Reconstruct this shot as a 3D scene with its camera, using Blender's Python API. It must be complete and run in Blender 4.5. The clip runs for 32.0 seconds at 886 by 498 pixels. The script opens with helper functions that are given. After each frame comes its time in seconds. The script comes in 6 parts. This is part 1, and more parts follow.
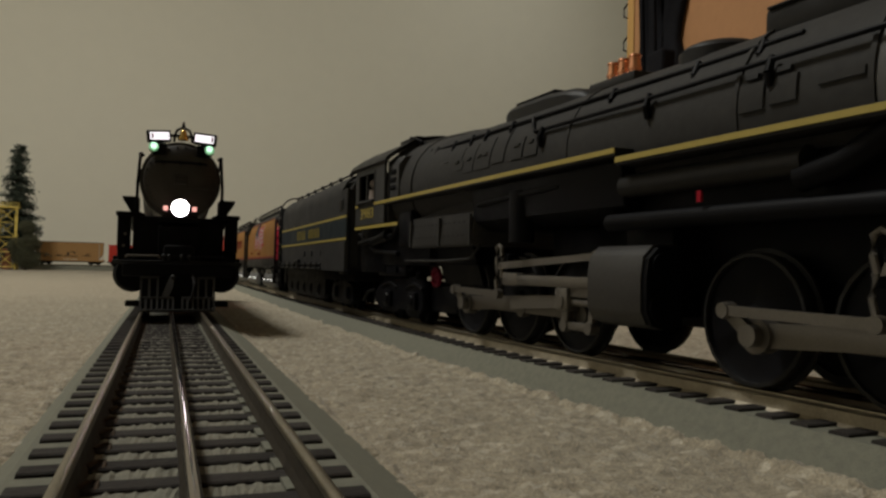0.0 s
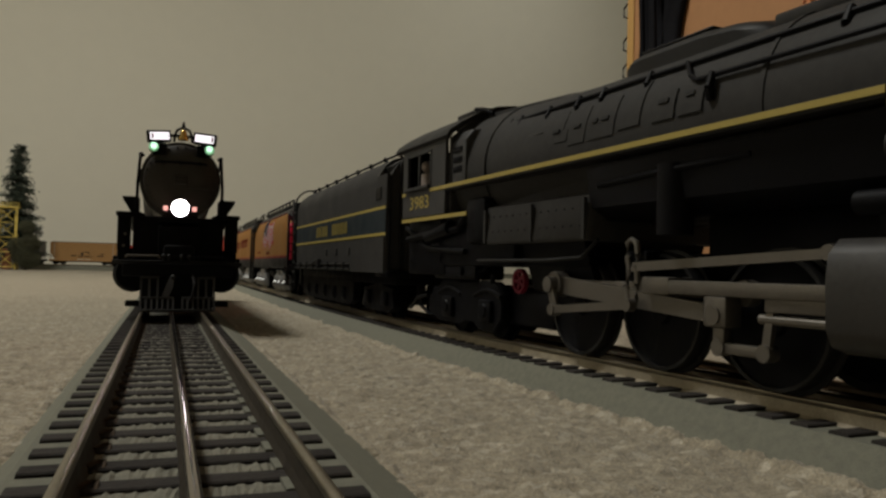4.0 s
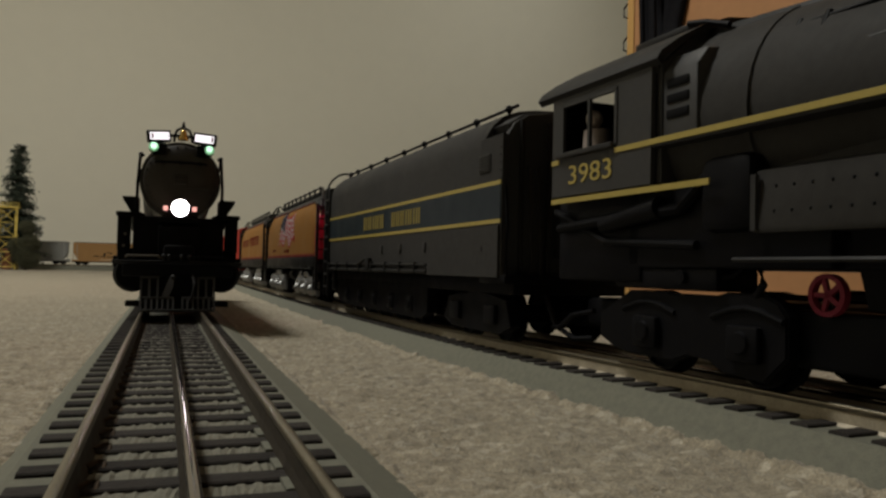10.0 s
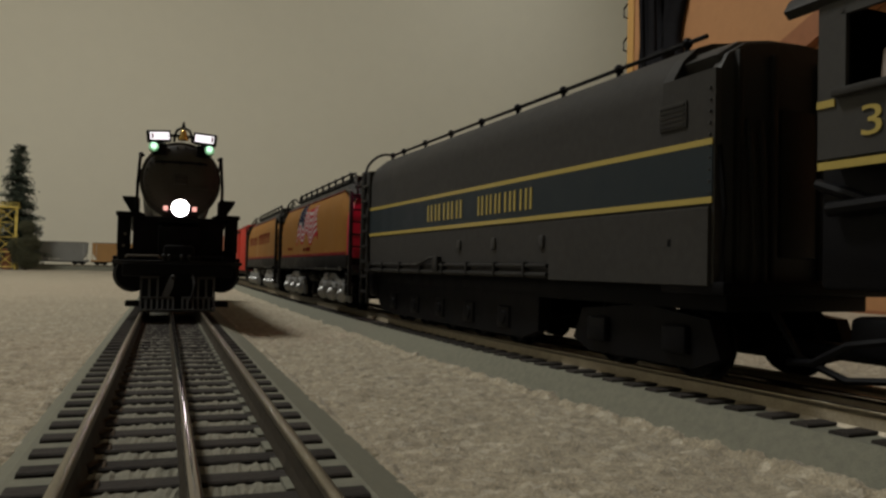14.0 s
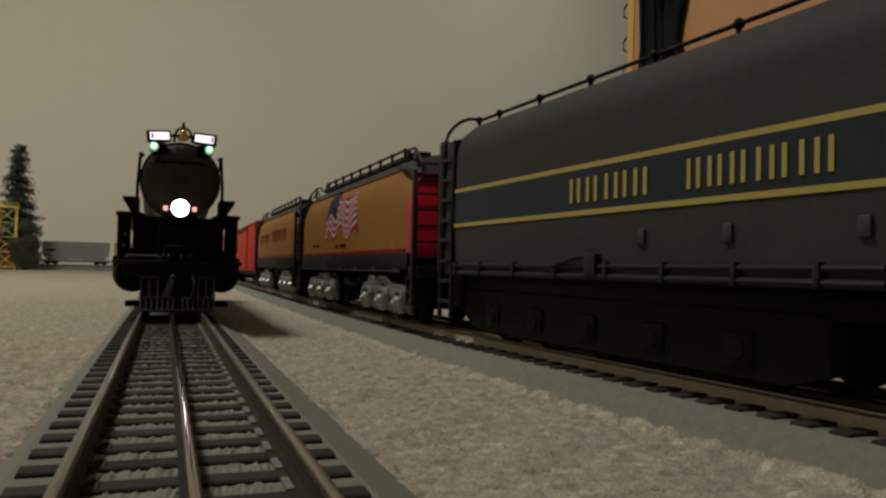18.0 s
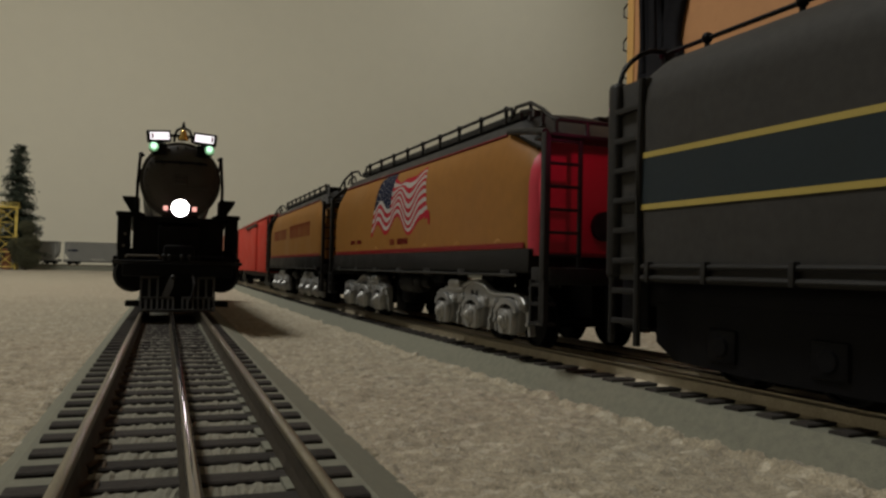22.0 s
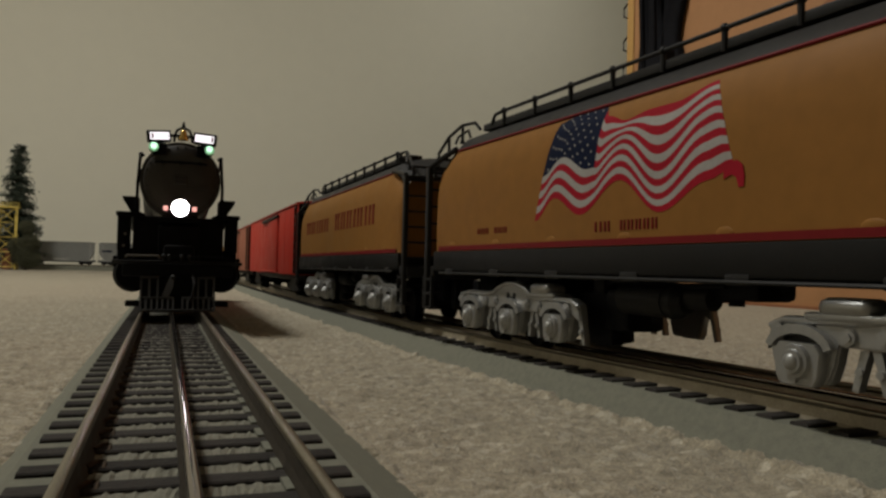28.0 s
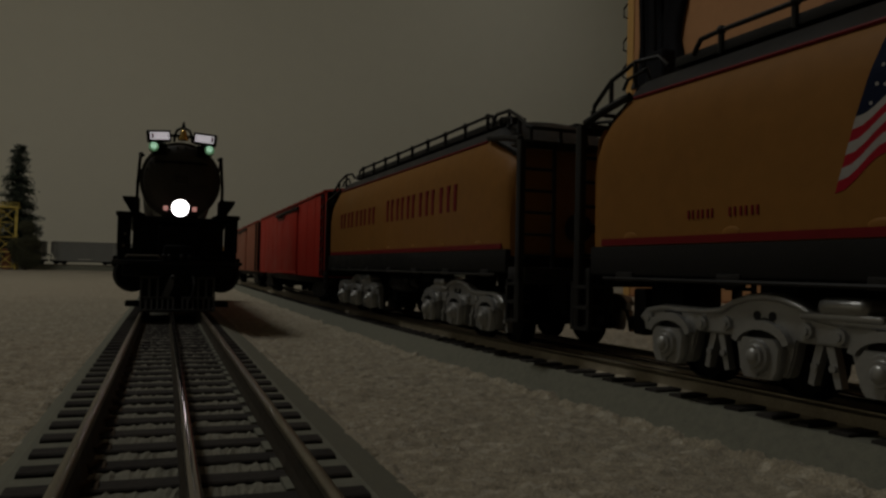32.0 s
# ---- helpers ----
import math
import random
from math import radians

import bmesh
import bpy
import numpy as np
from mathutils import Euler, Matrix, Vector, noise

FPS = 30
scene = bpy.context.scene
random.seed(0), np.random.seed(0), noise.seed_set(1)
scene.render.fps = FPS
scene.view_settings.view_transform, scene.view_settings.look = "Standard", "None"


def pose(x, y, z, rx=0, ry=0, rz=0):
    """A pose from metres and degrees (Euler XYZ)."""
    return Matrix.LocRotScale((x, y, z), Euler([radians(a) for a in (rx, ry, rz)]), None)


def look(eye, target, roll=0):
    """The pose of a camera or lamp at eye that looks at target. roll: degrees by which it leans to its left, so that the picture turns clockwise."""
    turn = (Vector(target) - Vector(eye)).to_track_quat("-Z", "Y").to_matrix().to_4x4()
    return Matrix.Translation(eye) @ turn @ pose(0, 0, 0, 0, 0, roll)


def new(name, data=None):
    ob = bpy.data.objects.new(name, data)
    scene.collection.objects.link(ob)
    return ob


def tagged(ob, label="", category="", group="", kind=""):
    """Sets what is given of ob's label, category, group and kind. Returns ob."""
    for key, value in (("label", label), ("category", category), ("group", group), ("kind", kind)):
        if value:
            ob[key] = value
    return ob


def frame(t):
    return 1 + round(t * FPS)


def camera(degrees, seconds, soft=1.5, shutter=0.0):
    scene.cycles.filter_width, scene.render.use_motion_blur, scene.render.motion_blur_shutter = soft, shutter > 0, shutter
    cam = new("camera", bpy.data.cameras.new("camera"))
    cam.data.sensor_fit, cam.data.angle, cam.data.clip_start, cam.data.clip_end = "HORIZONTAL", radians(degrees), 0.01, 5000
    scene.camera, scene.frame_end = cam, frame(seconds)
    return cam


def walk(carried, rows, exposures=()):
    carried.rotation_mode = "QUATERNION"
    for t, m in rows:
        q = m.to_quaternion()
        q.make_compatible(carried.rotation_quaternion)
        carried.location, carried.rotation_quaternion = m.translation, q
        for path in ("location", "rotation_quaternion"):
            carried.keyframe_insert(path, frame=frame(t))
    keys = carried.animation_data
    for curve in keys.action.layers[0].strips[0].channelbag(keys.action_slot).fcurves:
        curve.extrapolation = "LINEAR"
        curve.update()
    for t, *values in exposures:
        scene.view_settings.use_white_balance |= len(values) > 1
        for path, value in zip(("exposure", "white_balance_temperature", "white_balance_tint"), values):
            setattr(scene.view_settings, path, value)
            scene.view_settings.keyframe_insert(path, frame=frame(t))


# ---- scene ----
ZR = 0.0135           # height of the rail heads above the carpet

# ---- camera: stands still, low between the rails ----
cam = camera(60.172, 32.0, soft=2.6, shutter=0.0)
PITCH, ROLL, YAW = 0.02703, 0.02313, 0.34789
EYE = Vector((-0.00455, 0.0, 0.02885 + ZR))
aim = Vector((math.sin(YAW) * math.cos(PITCH), math.cos(YAW) * math.cos(PITCH), math.sin(PITCH)))
stand = look(EYE, EYE + aim, math.degrees(ROLL))
walk(cam, [(0.0, stand), (32.0, stand)], exposures=[(0.0, 0.0), (30.7, 0.0), (31.0, -0.36), (31.5, -1.04), (32.0, -1.8)])

# ---- light: one warm room lamp to the side, an added fill, dim evening room ----
world = bpy.data.worlds.new("room_air")
scene.world = world
world.use_nodes = True
world.node_tree.nodes["Background"].inputs[0].default_value = (1.0, 0.95, 0.88, 1)
world.node_tree.nodes["Background"].inputs[1].default_value = 0.035


def area_lamp(name, eye, target, size, power, color):
    lamp = bpy.data.lights.new(name, "AREA")
    lamp.shape, lamp.size, lamp.energy, lamp.color = "DISK", size, power, color
    ob = new(name, lamp)
    ob.matrix_world = look(eye, target)
    return ob


area_lamp("room_lamp_light", (-1.00, 1.15, 2.33), (-0.60, 1.70, 0.0), 0.55, 50.0, (1.0, 0.985, 0.915))
# unseen fill lamp added to brighten the right of the far wall
area_lamp("wall_fill_light", (2.3, 3.2, 2.0), (1.2, 4.7, 1.55), 0.45, 3.0, (1.0, 0.985, 0.915))


# ---- materials ----
def mat(name, color, rough=0.5, metal=0.0, vary=0.12, scale=60.0, bump=0.0, bscale=400.0, rand=0.0, coat=0.0, spec=0.5):
    m = bpy.data.materials.new(name)
    m.use_nodes = True
    nt = m.node_tree
    b = nt.nodes["Principled BSDF"]
    b.inputs["Roughness"].default_value = rough
    b.inputs["Metallic"].default_value = metal
    b.inputs["Specular IOR Level"].default_value = spec
    b.inputs["Coat Weight"].default_value = coat
    co = nt.nodes.new("ShaderNodeTexCoord")
    n1 = nt.nodes.new("ShaderNodeTexNoise")
    n1.inputs["Scale"].default_value, n1.inputs["Detail"].default_value = scale, 6
    n2 = nt.nodes.new("ShaderNodeTexNoise")
    n2.inputs["Scale"].default_value, n2.inputs["Detail"].default_value = scale * 9, 3
    nt.links.new(co.outputs["Object"], n1.inputs["Vector"])
    nt.links.new(co.outputs["Object"], n2.inputs["Vector"])
    add = nt.nodes.new("ShaderNodeMath")
    add.operation = "ADD"
    nt.links.new(n1.outputs["Fac"], add.inputs[0])
    nt.links.new(n2.outputs["Fac"], add.inputs[1])
    rng = nt.nodes.new("ShaderNodeMapRange")
    rng.inputs["From Min"].default_value, rng.inputs["From Max"].default_value = 0.6, 1.4
    rng.inputs["To Min"].default_value, rng.inputs["To Max"].default_value = 1 - vary, 1 + vary
    nt.links.new(add.outputs[0], rng.inputs["Value"])
    last = rng.outputs["Result"]
    if rand:
        info = nt.nodes.new("ShaderNodeObjectInfo")
        r2 = nt.nodes.new("ShaderNodeMapRange")
        r2.inputs["To Min"].default_value, r2.inputs["To Max"].default_value = 1 - rand, 1 + rand
        nt.links.new(info.outputs["Random"], r2.inputs["Value"])
        mul = nt.nodes.new("ShaderNodeMath")
        mul.operation = "MULTIPLY"
        nt.links.new(last, mul.inputs[0])
        nt.links.new(r2.outputs["Result"], mul.inputs[1])
        last = mul.outputs[0]
    mix = nt.nodes.new("ShaderNodeVectorMath")
    mix.operation = "SCALE"
    mix.inputs[0].default_value = color
    nt.links.new(last, mix.inputs["Scale"])
    nt.links.new(mix.outputs["Vector"], b.inputs["Base Color"])
    rr = nt.nodes.new("ShaderNodeMapRange")
    rr.inputs["From Min"].default_value, rr.inputs["From Max"].default_value = 0.3, 0.7
    rr.inputs["To Min"].default_value, rr.inputs["To Max"].default_value = rough * 0.85, min(1.0, rough * 1.15)
    nt.links.new(n1.outputs["Fac"], rr.inputs["Value"])
    nt.links.new(rr.outputs["Result"], b.inputs["Roughness"])
    if bump:
        n3 = nt.nodes.new("ShaderNodeTexNoise")
        n3.inputs["Scale"].default_value, n3.inputs["Detail"].default_value = bscale, 5
        nt.links.new(co.outputs["Object"], n3.inputs["Vector"])
        bp = nt.nodes.new("ShaderNodeBump")
        bp.inputs["Strength"].default_value, bp.inputs["Distance"].default_value = bump, 0.5 / bscale
        nt.links.new(n3.outputs["Fac"], bp.inputs["Height"])
        nt.links.new(bp.outputs["Normal"], b.inputs["Normal"])
    return m


def glow(name, color, strength):
    m = bpy.data.materials.new(name)
    m.use_nodes = True
    b = m.node_tree.nodes["Principled BSDF"]
    b.inputs["Base Color"].default_value = (0.8, 0.8, 0.8, 1)
    b.inputs["Emission Color"].default_value = (*color, 1)
    b.inputs["Emission Strength"].default_value = strength
    return m


M_WALL = mat("wall_paint", (0.76, 0.73, 0.62), 0.85, vary=0.02, scale=1.5, bump=0.15, bscale=220)
M_CEIL = mat("ceiling_paint", (0.84, 0.82, 0.77), 0.9, vary=0.02, scale=2)
M_ROADBED = mat("grey_roadbed_plastic", (0.162, 0.161, 0.126), 0.85, vary=0.26, scale=420, bump=0.5, bscale=1500, spec=0.2)
M_BALLAST = mat("moulded_ballast", (0.19, 0.183, 0.145), 0.85, vary=0.4, scale=500, bump=1.0, bscale=1400, spec=0.2)
M_TIE = mat("dark_tie_plastic", (0.036, 0.032, 0.029), 0.75, vary=0.25, scale=300, bump=0.6, bscale=900, rand=0.2, spec=0.08)
M_RAIL = mat("tarnished_rail_steel", (0.225, 0.195, 0.145), 0.33, metal=0.9, vary=0.2, scale=90)
M_RAILC = mat("blackened_rail_steel", (0.26, 0.22, 0.195), 0.11, metal=0.95, vary=0.2, scale=90)
M_BLACK = mat("black_painted_metal", (0.0036, 0.0036, 0.0048), 0.5, vary=0.3, scale=120, spec=0.08)
M_GREY = mat("grey_boiler_paint", (0.038, 0.0368, 0.0355), 0.65, vary=0.2, scale=40, spec=0.09, bump=0.05, bscale=900)
M_GREYD = mat("dark_grey_paint", (0.035, 0.0345, 0.034), 0.55, vary=0.14, scale=60, spec=0.25)
M_BLUE = mat("blue_black_stripe_paint", (0.013, 0.021, 0.027), 0.55, vary=0.12, scale=60, spec=0.2)
M_YEL = mat("yellow_stripe_paint", (0.37, 0.285, 0.062), 0.5, vary=0.08, scale=150)
M_STEEL = mat("grey_rod_metal", (0.13, 0.118, 0.102), 0.40, metal=0.6, vary=0.15, scale=200)
M_ORANGE = mat("armour_yellow_paint", (0.235, 0.107, 0.025), 0.55, vary=0.10, scale=22, spec=0.10)
M_RED = mat("red_stripe_paint", (0.15, 0.010, 0.012), 0.55, vary=0.1, scale=60, spec=0.1)
# red end paint, brightened in colour for the tail lamp's pink glow
M_ENDRED = mat("lamplit_red_end_paint", (0.55, 0.030, 0.065), 0.45, vary=0.08, scale=60)
M_SILVER = mat("silver_truck_paint", (0.30, 0.30, 0.292), 0.36, metal=0.55, vary=0.10, scale=90, bump=0.05, bscale=300)
M_BOXRED = mat("boxcar_red_paint", (0.40, 0.030, 0.018), 0.55, vary=0.1, scale=50, spec=0.15)
M_WHITE = mat("white_decal_ink", (0.33, 0.318, 0.302), 0.6, vary=0.12, scale=90, spec=0.06)
M_FLAGRED = mat("red_decal_ink", (0.30, 0.012, 0.024), 0.6, vary=0.12, scale=90, spec=0.06)
M_FLAGBLUE = mat("blue_decal_ink", (0.007, 0.011, 0.030), 0.6, vary=0.12, scale=90, spec=0.05)
M_VALVE = mat("red_valve_paint", (0.17, 0.012, 0.030), 0.5, vary=0.12, scale=150, spec=0.2)
M_BRASS = mat("polished_brass", (0.72, 0.48, 0.16), 0.25, metal=1.0, vary=0.1, scale=200)
M_COPPER = mat("bright_copper", (0.80, 0.38, 0.22), 0.28, metal=1.0, vary=0.1, scale=300)
M_WOOD = mat("orange_stained_wood", (0.35, 0.172, 0.072), 0.55, vary=0.08, scale=6, bump=0.1, bscale=120)
M_WOODD = mat("dark_stained_wood", (0.22, 0.085, 0.035), 0.5, vary=0.12, scale=12)
M_YWOOD = mat("yellow_trim_wood", (0.44, 0.25, 0.075), 0.5, vary=0.08, scale=12)
M_CLOTH = mat("black_padded_cloth", (0.010, 0.010, 0.012), 0.8, vary=0.35, scale=25, bump=0.5, bscale=600, spec=0.06)
M_SMOKE = mat("graphite_smokebox_paint", (0.068, 0.066, 0.063), 0.5, metal=0.1, vary=0.1, scale=40)
M_SMOKED = mat("dark_graphite_paint", (0.030, 0.026, 0.022), 0.5, metal=0.1, vary=0.15, scale=60)
M_TOWER = mat("yellow_tower_plastic", (0.62, 0.47, 0.10), 0.5, vary=0.1, scale=60)
M_HOPPER = mat("weathered_orange_plastic", (0.34, 0.18, 0.055), 0.55, vary=0.12, scale=30)
M_HGREY = mat("weathered_grey_plastic", (0.19, 0.19, 0.175), 0.55, vary=0.12, scale=30)
M_BARK = mat("bark", (0.06, 0.045, 0.03), 0.9, vary=0.3, scale=80, bump=0.6, bscale=300)
M_FIR = mat("dark_fir_needles", (0.028, 0.040, 0.026), 0.8, vary=0.4, scale=60)
M_BUSH = mat("olive_foliage_clump", (0.075, 0.075, 0.040), 0.9, vary=0.4, scale=60)
M_SKIN = mat("painted_figure_plastic", (0.30, 0.25, 0.22), 0.6, vary=0.2, scale=300)
G_HEAD = glow("headlight_glow", (1.0, 0.93, 0.92), 30.0)
G_BOARD = glow("lit_board_glow", (1.0, 0.93, 0.98), 1.3)
G_GREEN = glow("green_lamp_glow", (0.55, 1.0, 0.68), 1.5)
G_RIM = glow("green_rim_glow", (0.02, 0.30, 0.08), 0.45)
G_MARK = glow("red_lens_glow", (1.0, 0.42, 0.36), 1.1)
G_TAIL = glow("red_tail_lamp_glow", (1.0, 0.08, 0.24), 60.0)
# rail sides in two tones: light painted in for passing track, shade for straight
M_RAILB = mat("lit_tan_rail_side", (0.36, 0.31, 0.225), 0.5, metal=0.2, vary=0.3, scale=200)
M_WEBD = mat("shaded_rail_side", (0.045, 0.037, 0.028), 0.6, metal=0.2, vary=0.4, scale=200, spec=0.2)
M_CYL = mat("grey_cylinder_paint", (0.034, 0.032, 0.030), 0.5, vary=0.18, scale=70, spec=0.3, bump=0.08, bscale=600)
M_SILL = mat("charcoal_sill_paint", (0.012, 0.0115, 0.011), 0.55, vary=0.25, scale=80, spec=0.12)
M_FRAME = mat("charcoal_frame_paint", (0.016, 0.0155, 0.0155), 0.5, vary=0.25, scale=100, spec=0.16)


# ---- geometry helpers ----
def part(name, bm, material, parent=None, label="", smooth=0.0):
    me = bpy.data.meshes.new(name)
    if smooth:
        for f in bm.faces:
            f.smooth = True
        for e in bm.edges:
            if len(e.link_faces) == 2 and e.calc_face_angle(0.0) > smooth:
                e.smooth = False
    bm.to_mesh(me)
    bm.free()
    if material:
        for mm in (material if isinstance(material, (list, tuple)) else [material]):
            me.materials.append(mm)
    ob = new(name, me)
    if parent:
        ob.parent = parent
    if label:
        ob["label"] = label
    return ob


def add_box(bm, x0, x1, y0, y1, z0, z1, bev=0.0, m=None, idx=0):
    r = bmesh.ops.create_cube(bm, size=1.0)
    vs = r["verts"]
    for v in vs:
        v.co = Vector(((x0 + x1) / 2 + v.co.x * (x1 - x0), (y0 + y1) / 2 + v.co.y * (y1 - y0), (z0 + z1) / 2 + v.co.z * (z1 - z0)))
    if bev:
        es = list({e for v in vs for e in v.link_edges})
        r2 = bmesh.ops.bevel(bm, geom=es, offset=bev, segments=2, affect="EDGES", profile=0.5)
        vs = list({v for f in r2["faces"] for v in f.verts} | {v for v in vs if v.is_valid})
    if m is not None:
        bmesh.ops.transform(bm, matrix=m, verts=vs)
    return vs


def box(x0, x1, y0, y1, z0, z1, bev=0.0):
    bm = bmesh.new()
    add_box(bm, x0, x1, y0, y1, z0, z1, bev)
    return bm


def add_cyl(bm, p, q, r, r2=None, seg=20, cap=True):
    p, q = Vector(p), Vector(q)
    ax = q - p
    m = Matrix.Translation((p + q) / 2) @ ax.to_track_quat("Z", "Y").to_matrix().to_4x4()
    return bmesh.ops.create_cone(bm, cap_ends=cap, segments=seg, radius1=r, radius2=r if r2 is None else r2, depth=ax.length, matrix=m)["verts"]


def cyl(p, q, r, r2=None, seg=20):
    bm = bmesh.new()
    add_cyl(bm, p, q, r, r2, seg)
    return bm


def add_tube(bm, pts, r, seg=6):
    """A bent rod along points, one ring a point."""
    pts = [Vector(p) for p in pts]
    rings = []
    for i, p in enumerate(pts):
        a, b = pts[max(i - 1, 0)], pts[min(i + 1, len(pts) - 1)]
        q = (b - a).to_track_quat("Z", "Y")
        rings.append([bm.verts.new(p + q @ Vector((r * math.cos(k * math.tau / seg), r * math.sin(k * math.tau / seg), 0))) for k in range(seg)])
    for u, v in zip(rings, rings[1:]):
        for k in range(seg):
            bm.faces.new((u[k], u[(k + 1) % seg], v[(k + 1) % seg], v[k]))
    bm.faces.new(rings[0][::-1])
    bm.faces.new(rings[-1])


def tube(pts, r, seg=6):
    bm = bmesh.new()
    add_tube(bm, pts, r, seg)
    return bm


def add_loft(bm, sections, cap=True):
    """Closed outlines of equal length, joined one to the next; each is a list of (x, y, z)."""
    rings = [[bm.verts.new(p) for p in s] for s in sections]
    n = len(rings[0])
    for u, v in zip(rings, rings[1:]):
        for k in range(n):
            bm.faces.new((u[k], u[(k + 1) % n], v[(k + 1) % n], v[k]))
    if cap:
        bm.faces.new(rings[0][::-1])
        bm.faces.new(rings[-1])
    bmesh.ops.recalc_face_normals(bm, faces=bm.faces)
    return rings


def prism(outline, y0, y1, bev=0.0):
    """An (x, z) outline drawn out along y."""
    bm = bmesh.new()
    add_loft(bm, [[(x, y0, z) for x, z in outline], [(x, y1, z) for x, z in outline]])
    if bev:
        ends = [e for e in bm.edges if abs(e.verts[0].co.y - e.verts[1].co.y) < 1e-7]
        bmesh.ops.bevel(bm, geom=ends, offset=bev, segments=2, affect="EDGES", profile=0.5)
    return bm


def slab(outline, x0, x1):
    """A (y, z) outline drawn out along x."""
    bm = bmesh.new()
    add_loft(bm, [[(x0, y, z) for y, z in outline], [(x1, y, z) for y, z in outline]])
    return bm


def empty(name, label, category, group="", m=None):
    ob = new(name)
    ob.empty_display_size = 0.02
    if m is not None:
        ob.matrix_world = m
    return tagged(ob, label, category, group)


# ---- the line of the passing track ----
# its middle line: how far it lies to the side at a few distances ahead
BEND_Y = np.array([0.04, 0.12, 0.20, 0.30, 0.45, 0.70, 1.15])
BEND_X = np.array([0.16637, 0.16213, 0.15614, 0.14848, 0.14279, 0.13954, 0.13957])


def bend_curve():
    """A natural cubic spline through the line's places, as a table of distance, side and slope."""
    h = np.diff(BEND_Y)
    n = len(BEND_Y)
    a, b = np.eye(n), np.zeros(n)
    for i in range(1, n - 1):
        a[i, i - 1:i + 2] = h[i - 1], 2 * (h[i - 1] + h[i]), h[i]
        b[i] = 6 * ((BEND_X[i + 1] - BEND_X[i]) / h[i] - (BEND_X[i] - BEND_X[i - 1]) / h[i - 1])
    m = np.linalg.solve(a, b)
    y = np.linspace(-0.6, 3.2, 3801)
    c = np.clip(y, BEND_Y[0], BEND_Y[-1])
    i = np.clip(np.searchsorted(BEND_Y, c) - 1, 0, n - 2)
    d, e, k = c - BEND_Y[i], BEND_Y[i + 1] - c, h[i]
    p, q = BEND_X[i] / k - m[i] * k / 6, BEND_X[i + 1] / k - m[i + 1] * k / 6
    slope = (m[i + 1] * d ** 2 - m[i] * e ** 2) / (2 * k) - p + q
    side = (m[i] * e ** 3 + m[i + 1] * d ** 3) / (6 * k) + p * e + q * d + slope * (y - c)
    along = np.concatenate(([0], np.cumsum(np.sqrt(1 + slope[1:] ** 2) * np.diff(y))))
    return along - np.interp(0, y, along), y, side, slope


ALONG, LINE_Y, LINE_X, LINE_SLOPE = bend_curve()


def line(lat, s, z=0.0):
    """A place beside the passing track: lat to its right, s along it, z above its rail heads."""
    y, x, k = (float(np.interp(s, ALONG, v)) for v in (LINE_Y, LINE_X, LINE_SLOPE))
    n = math.sqrt(1 + k * k)
    return Vector((x + lat / n, y - lat * k / n, ZR + z))


def on_line(q, half):
    """The pose of a car whose middle is at q and whose trucks are half away from it."""
    a, b = line(0, q - half), line(0, q + half)
    e = b - a
    return Matrix.Translation((a + b) / 2) @ Matrix.Rotation(-math.atan2(e.x, e.y), 4, "Z")


# how far the train has come, second by second
TRAVEL = [0.0000, 0.0222, 0.0443, 0.0669, 0.0901, 0.1137, 0.1373, 0.1606, 0.1839, 0.2081, 0.2324, 0.2576, 0.2842, 0.3123, 0.3413, 0.3706, 0.4019,
          0.4341, 0.4670, 0.4989, 0.5298, 0.5610, 0.5929, 0.6251, 0.6571, 0.6908, 0.7252, 0.7588, 0.7898, 0.8199, 0.8511, 0.8823, 0.9130]


def travel(t):
    i = min(int(t), 31)
    p = [TRAVEL[min(max(k, 0), 32)] for k in (i - 1, i, i + 1, i + 2)]
    if i == 0:
        p[0] = 2 * p[1] - p[2]
    if i == 31:
        p[3] = 2 * p[2] - p[1]
    f = t - i
    return p[1] + 0.5 * f * (p[2] - p[0] + f * (2 * p[0] - 5 * p[1] + 4 * p[2] - p[3] + f * (3 * (p[1] - p[2]) + p[3] - p[0])))


MOVERS = []
TURNERS = []


def motions():
    for ob, q, half in MOVERS:
        walk(ob, [(float(t), on_line(q - travel(t), half)) for t in range(33)])
    for ob, pose_at in TURNERS:
        walk(ob, [(0.5 * k, pose_at(0.5 * k)) for k in range(65)])
    for ob, x_at in FAR_CARS:
        walk(ob, [(float(t), x_at(t)) for t in range(33)])


# ---- setting ----
def wall(name, p, q, h, thick, material, label):
    """A wall that stands on the line from p to q, its body to the left of it."""
    p, q = Vector(p), Vector(q)
    e = (q - p)
    bm = bmesh.new()
    add_box(bm, 0, e.length, 0, thick, 0, h)
    bmesh.ops.transform(bm, matrix=Matrix.Translation((p.x, p.y, 0)) @ Matrix.Rotation(math.atan2(e.y, e.x), 4, "Z"), verts=bm.verts)
    ob = part(name, bm, material)
    return tagged(ob, label, "wall", kind="structure")


FAR = 4.55
wall("wall_north", (-2.3, FAR), (4.2, FAR), 2.44, 0.12, M_WALL, "plain beige painted room wall behind the layout")
wall("wall_west", (-2.3, -2.6), (-2.3, FAR), 2.44, 0.12, M_WALL, "plain beige painted side wall of the room")
wall("wall_east", (4.2, FAR), (4.2, -2.6), 2.44, 0.12, M_WALL, "plain beige painted side wall of the room")
wall("wall_south", (4.2, -2.6), (-2.3, -2.6), 2.44, 0.12, M_WALL, "plain beige painted wall behind the camera")
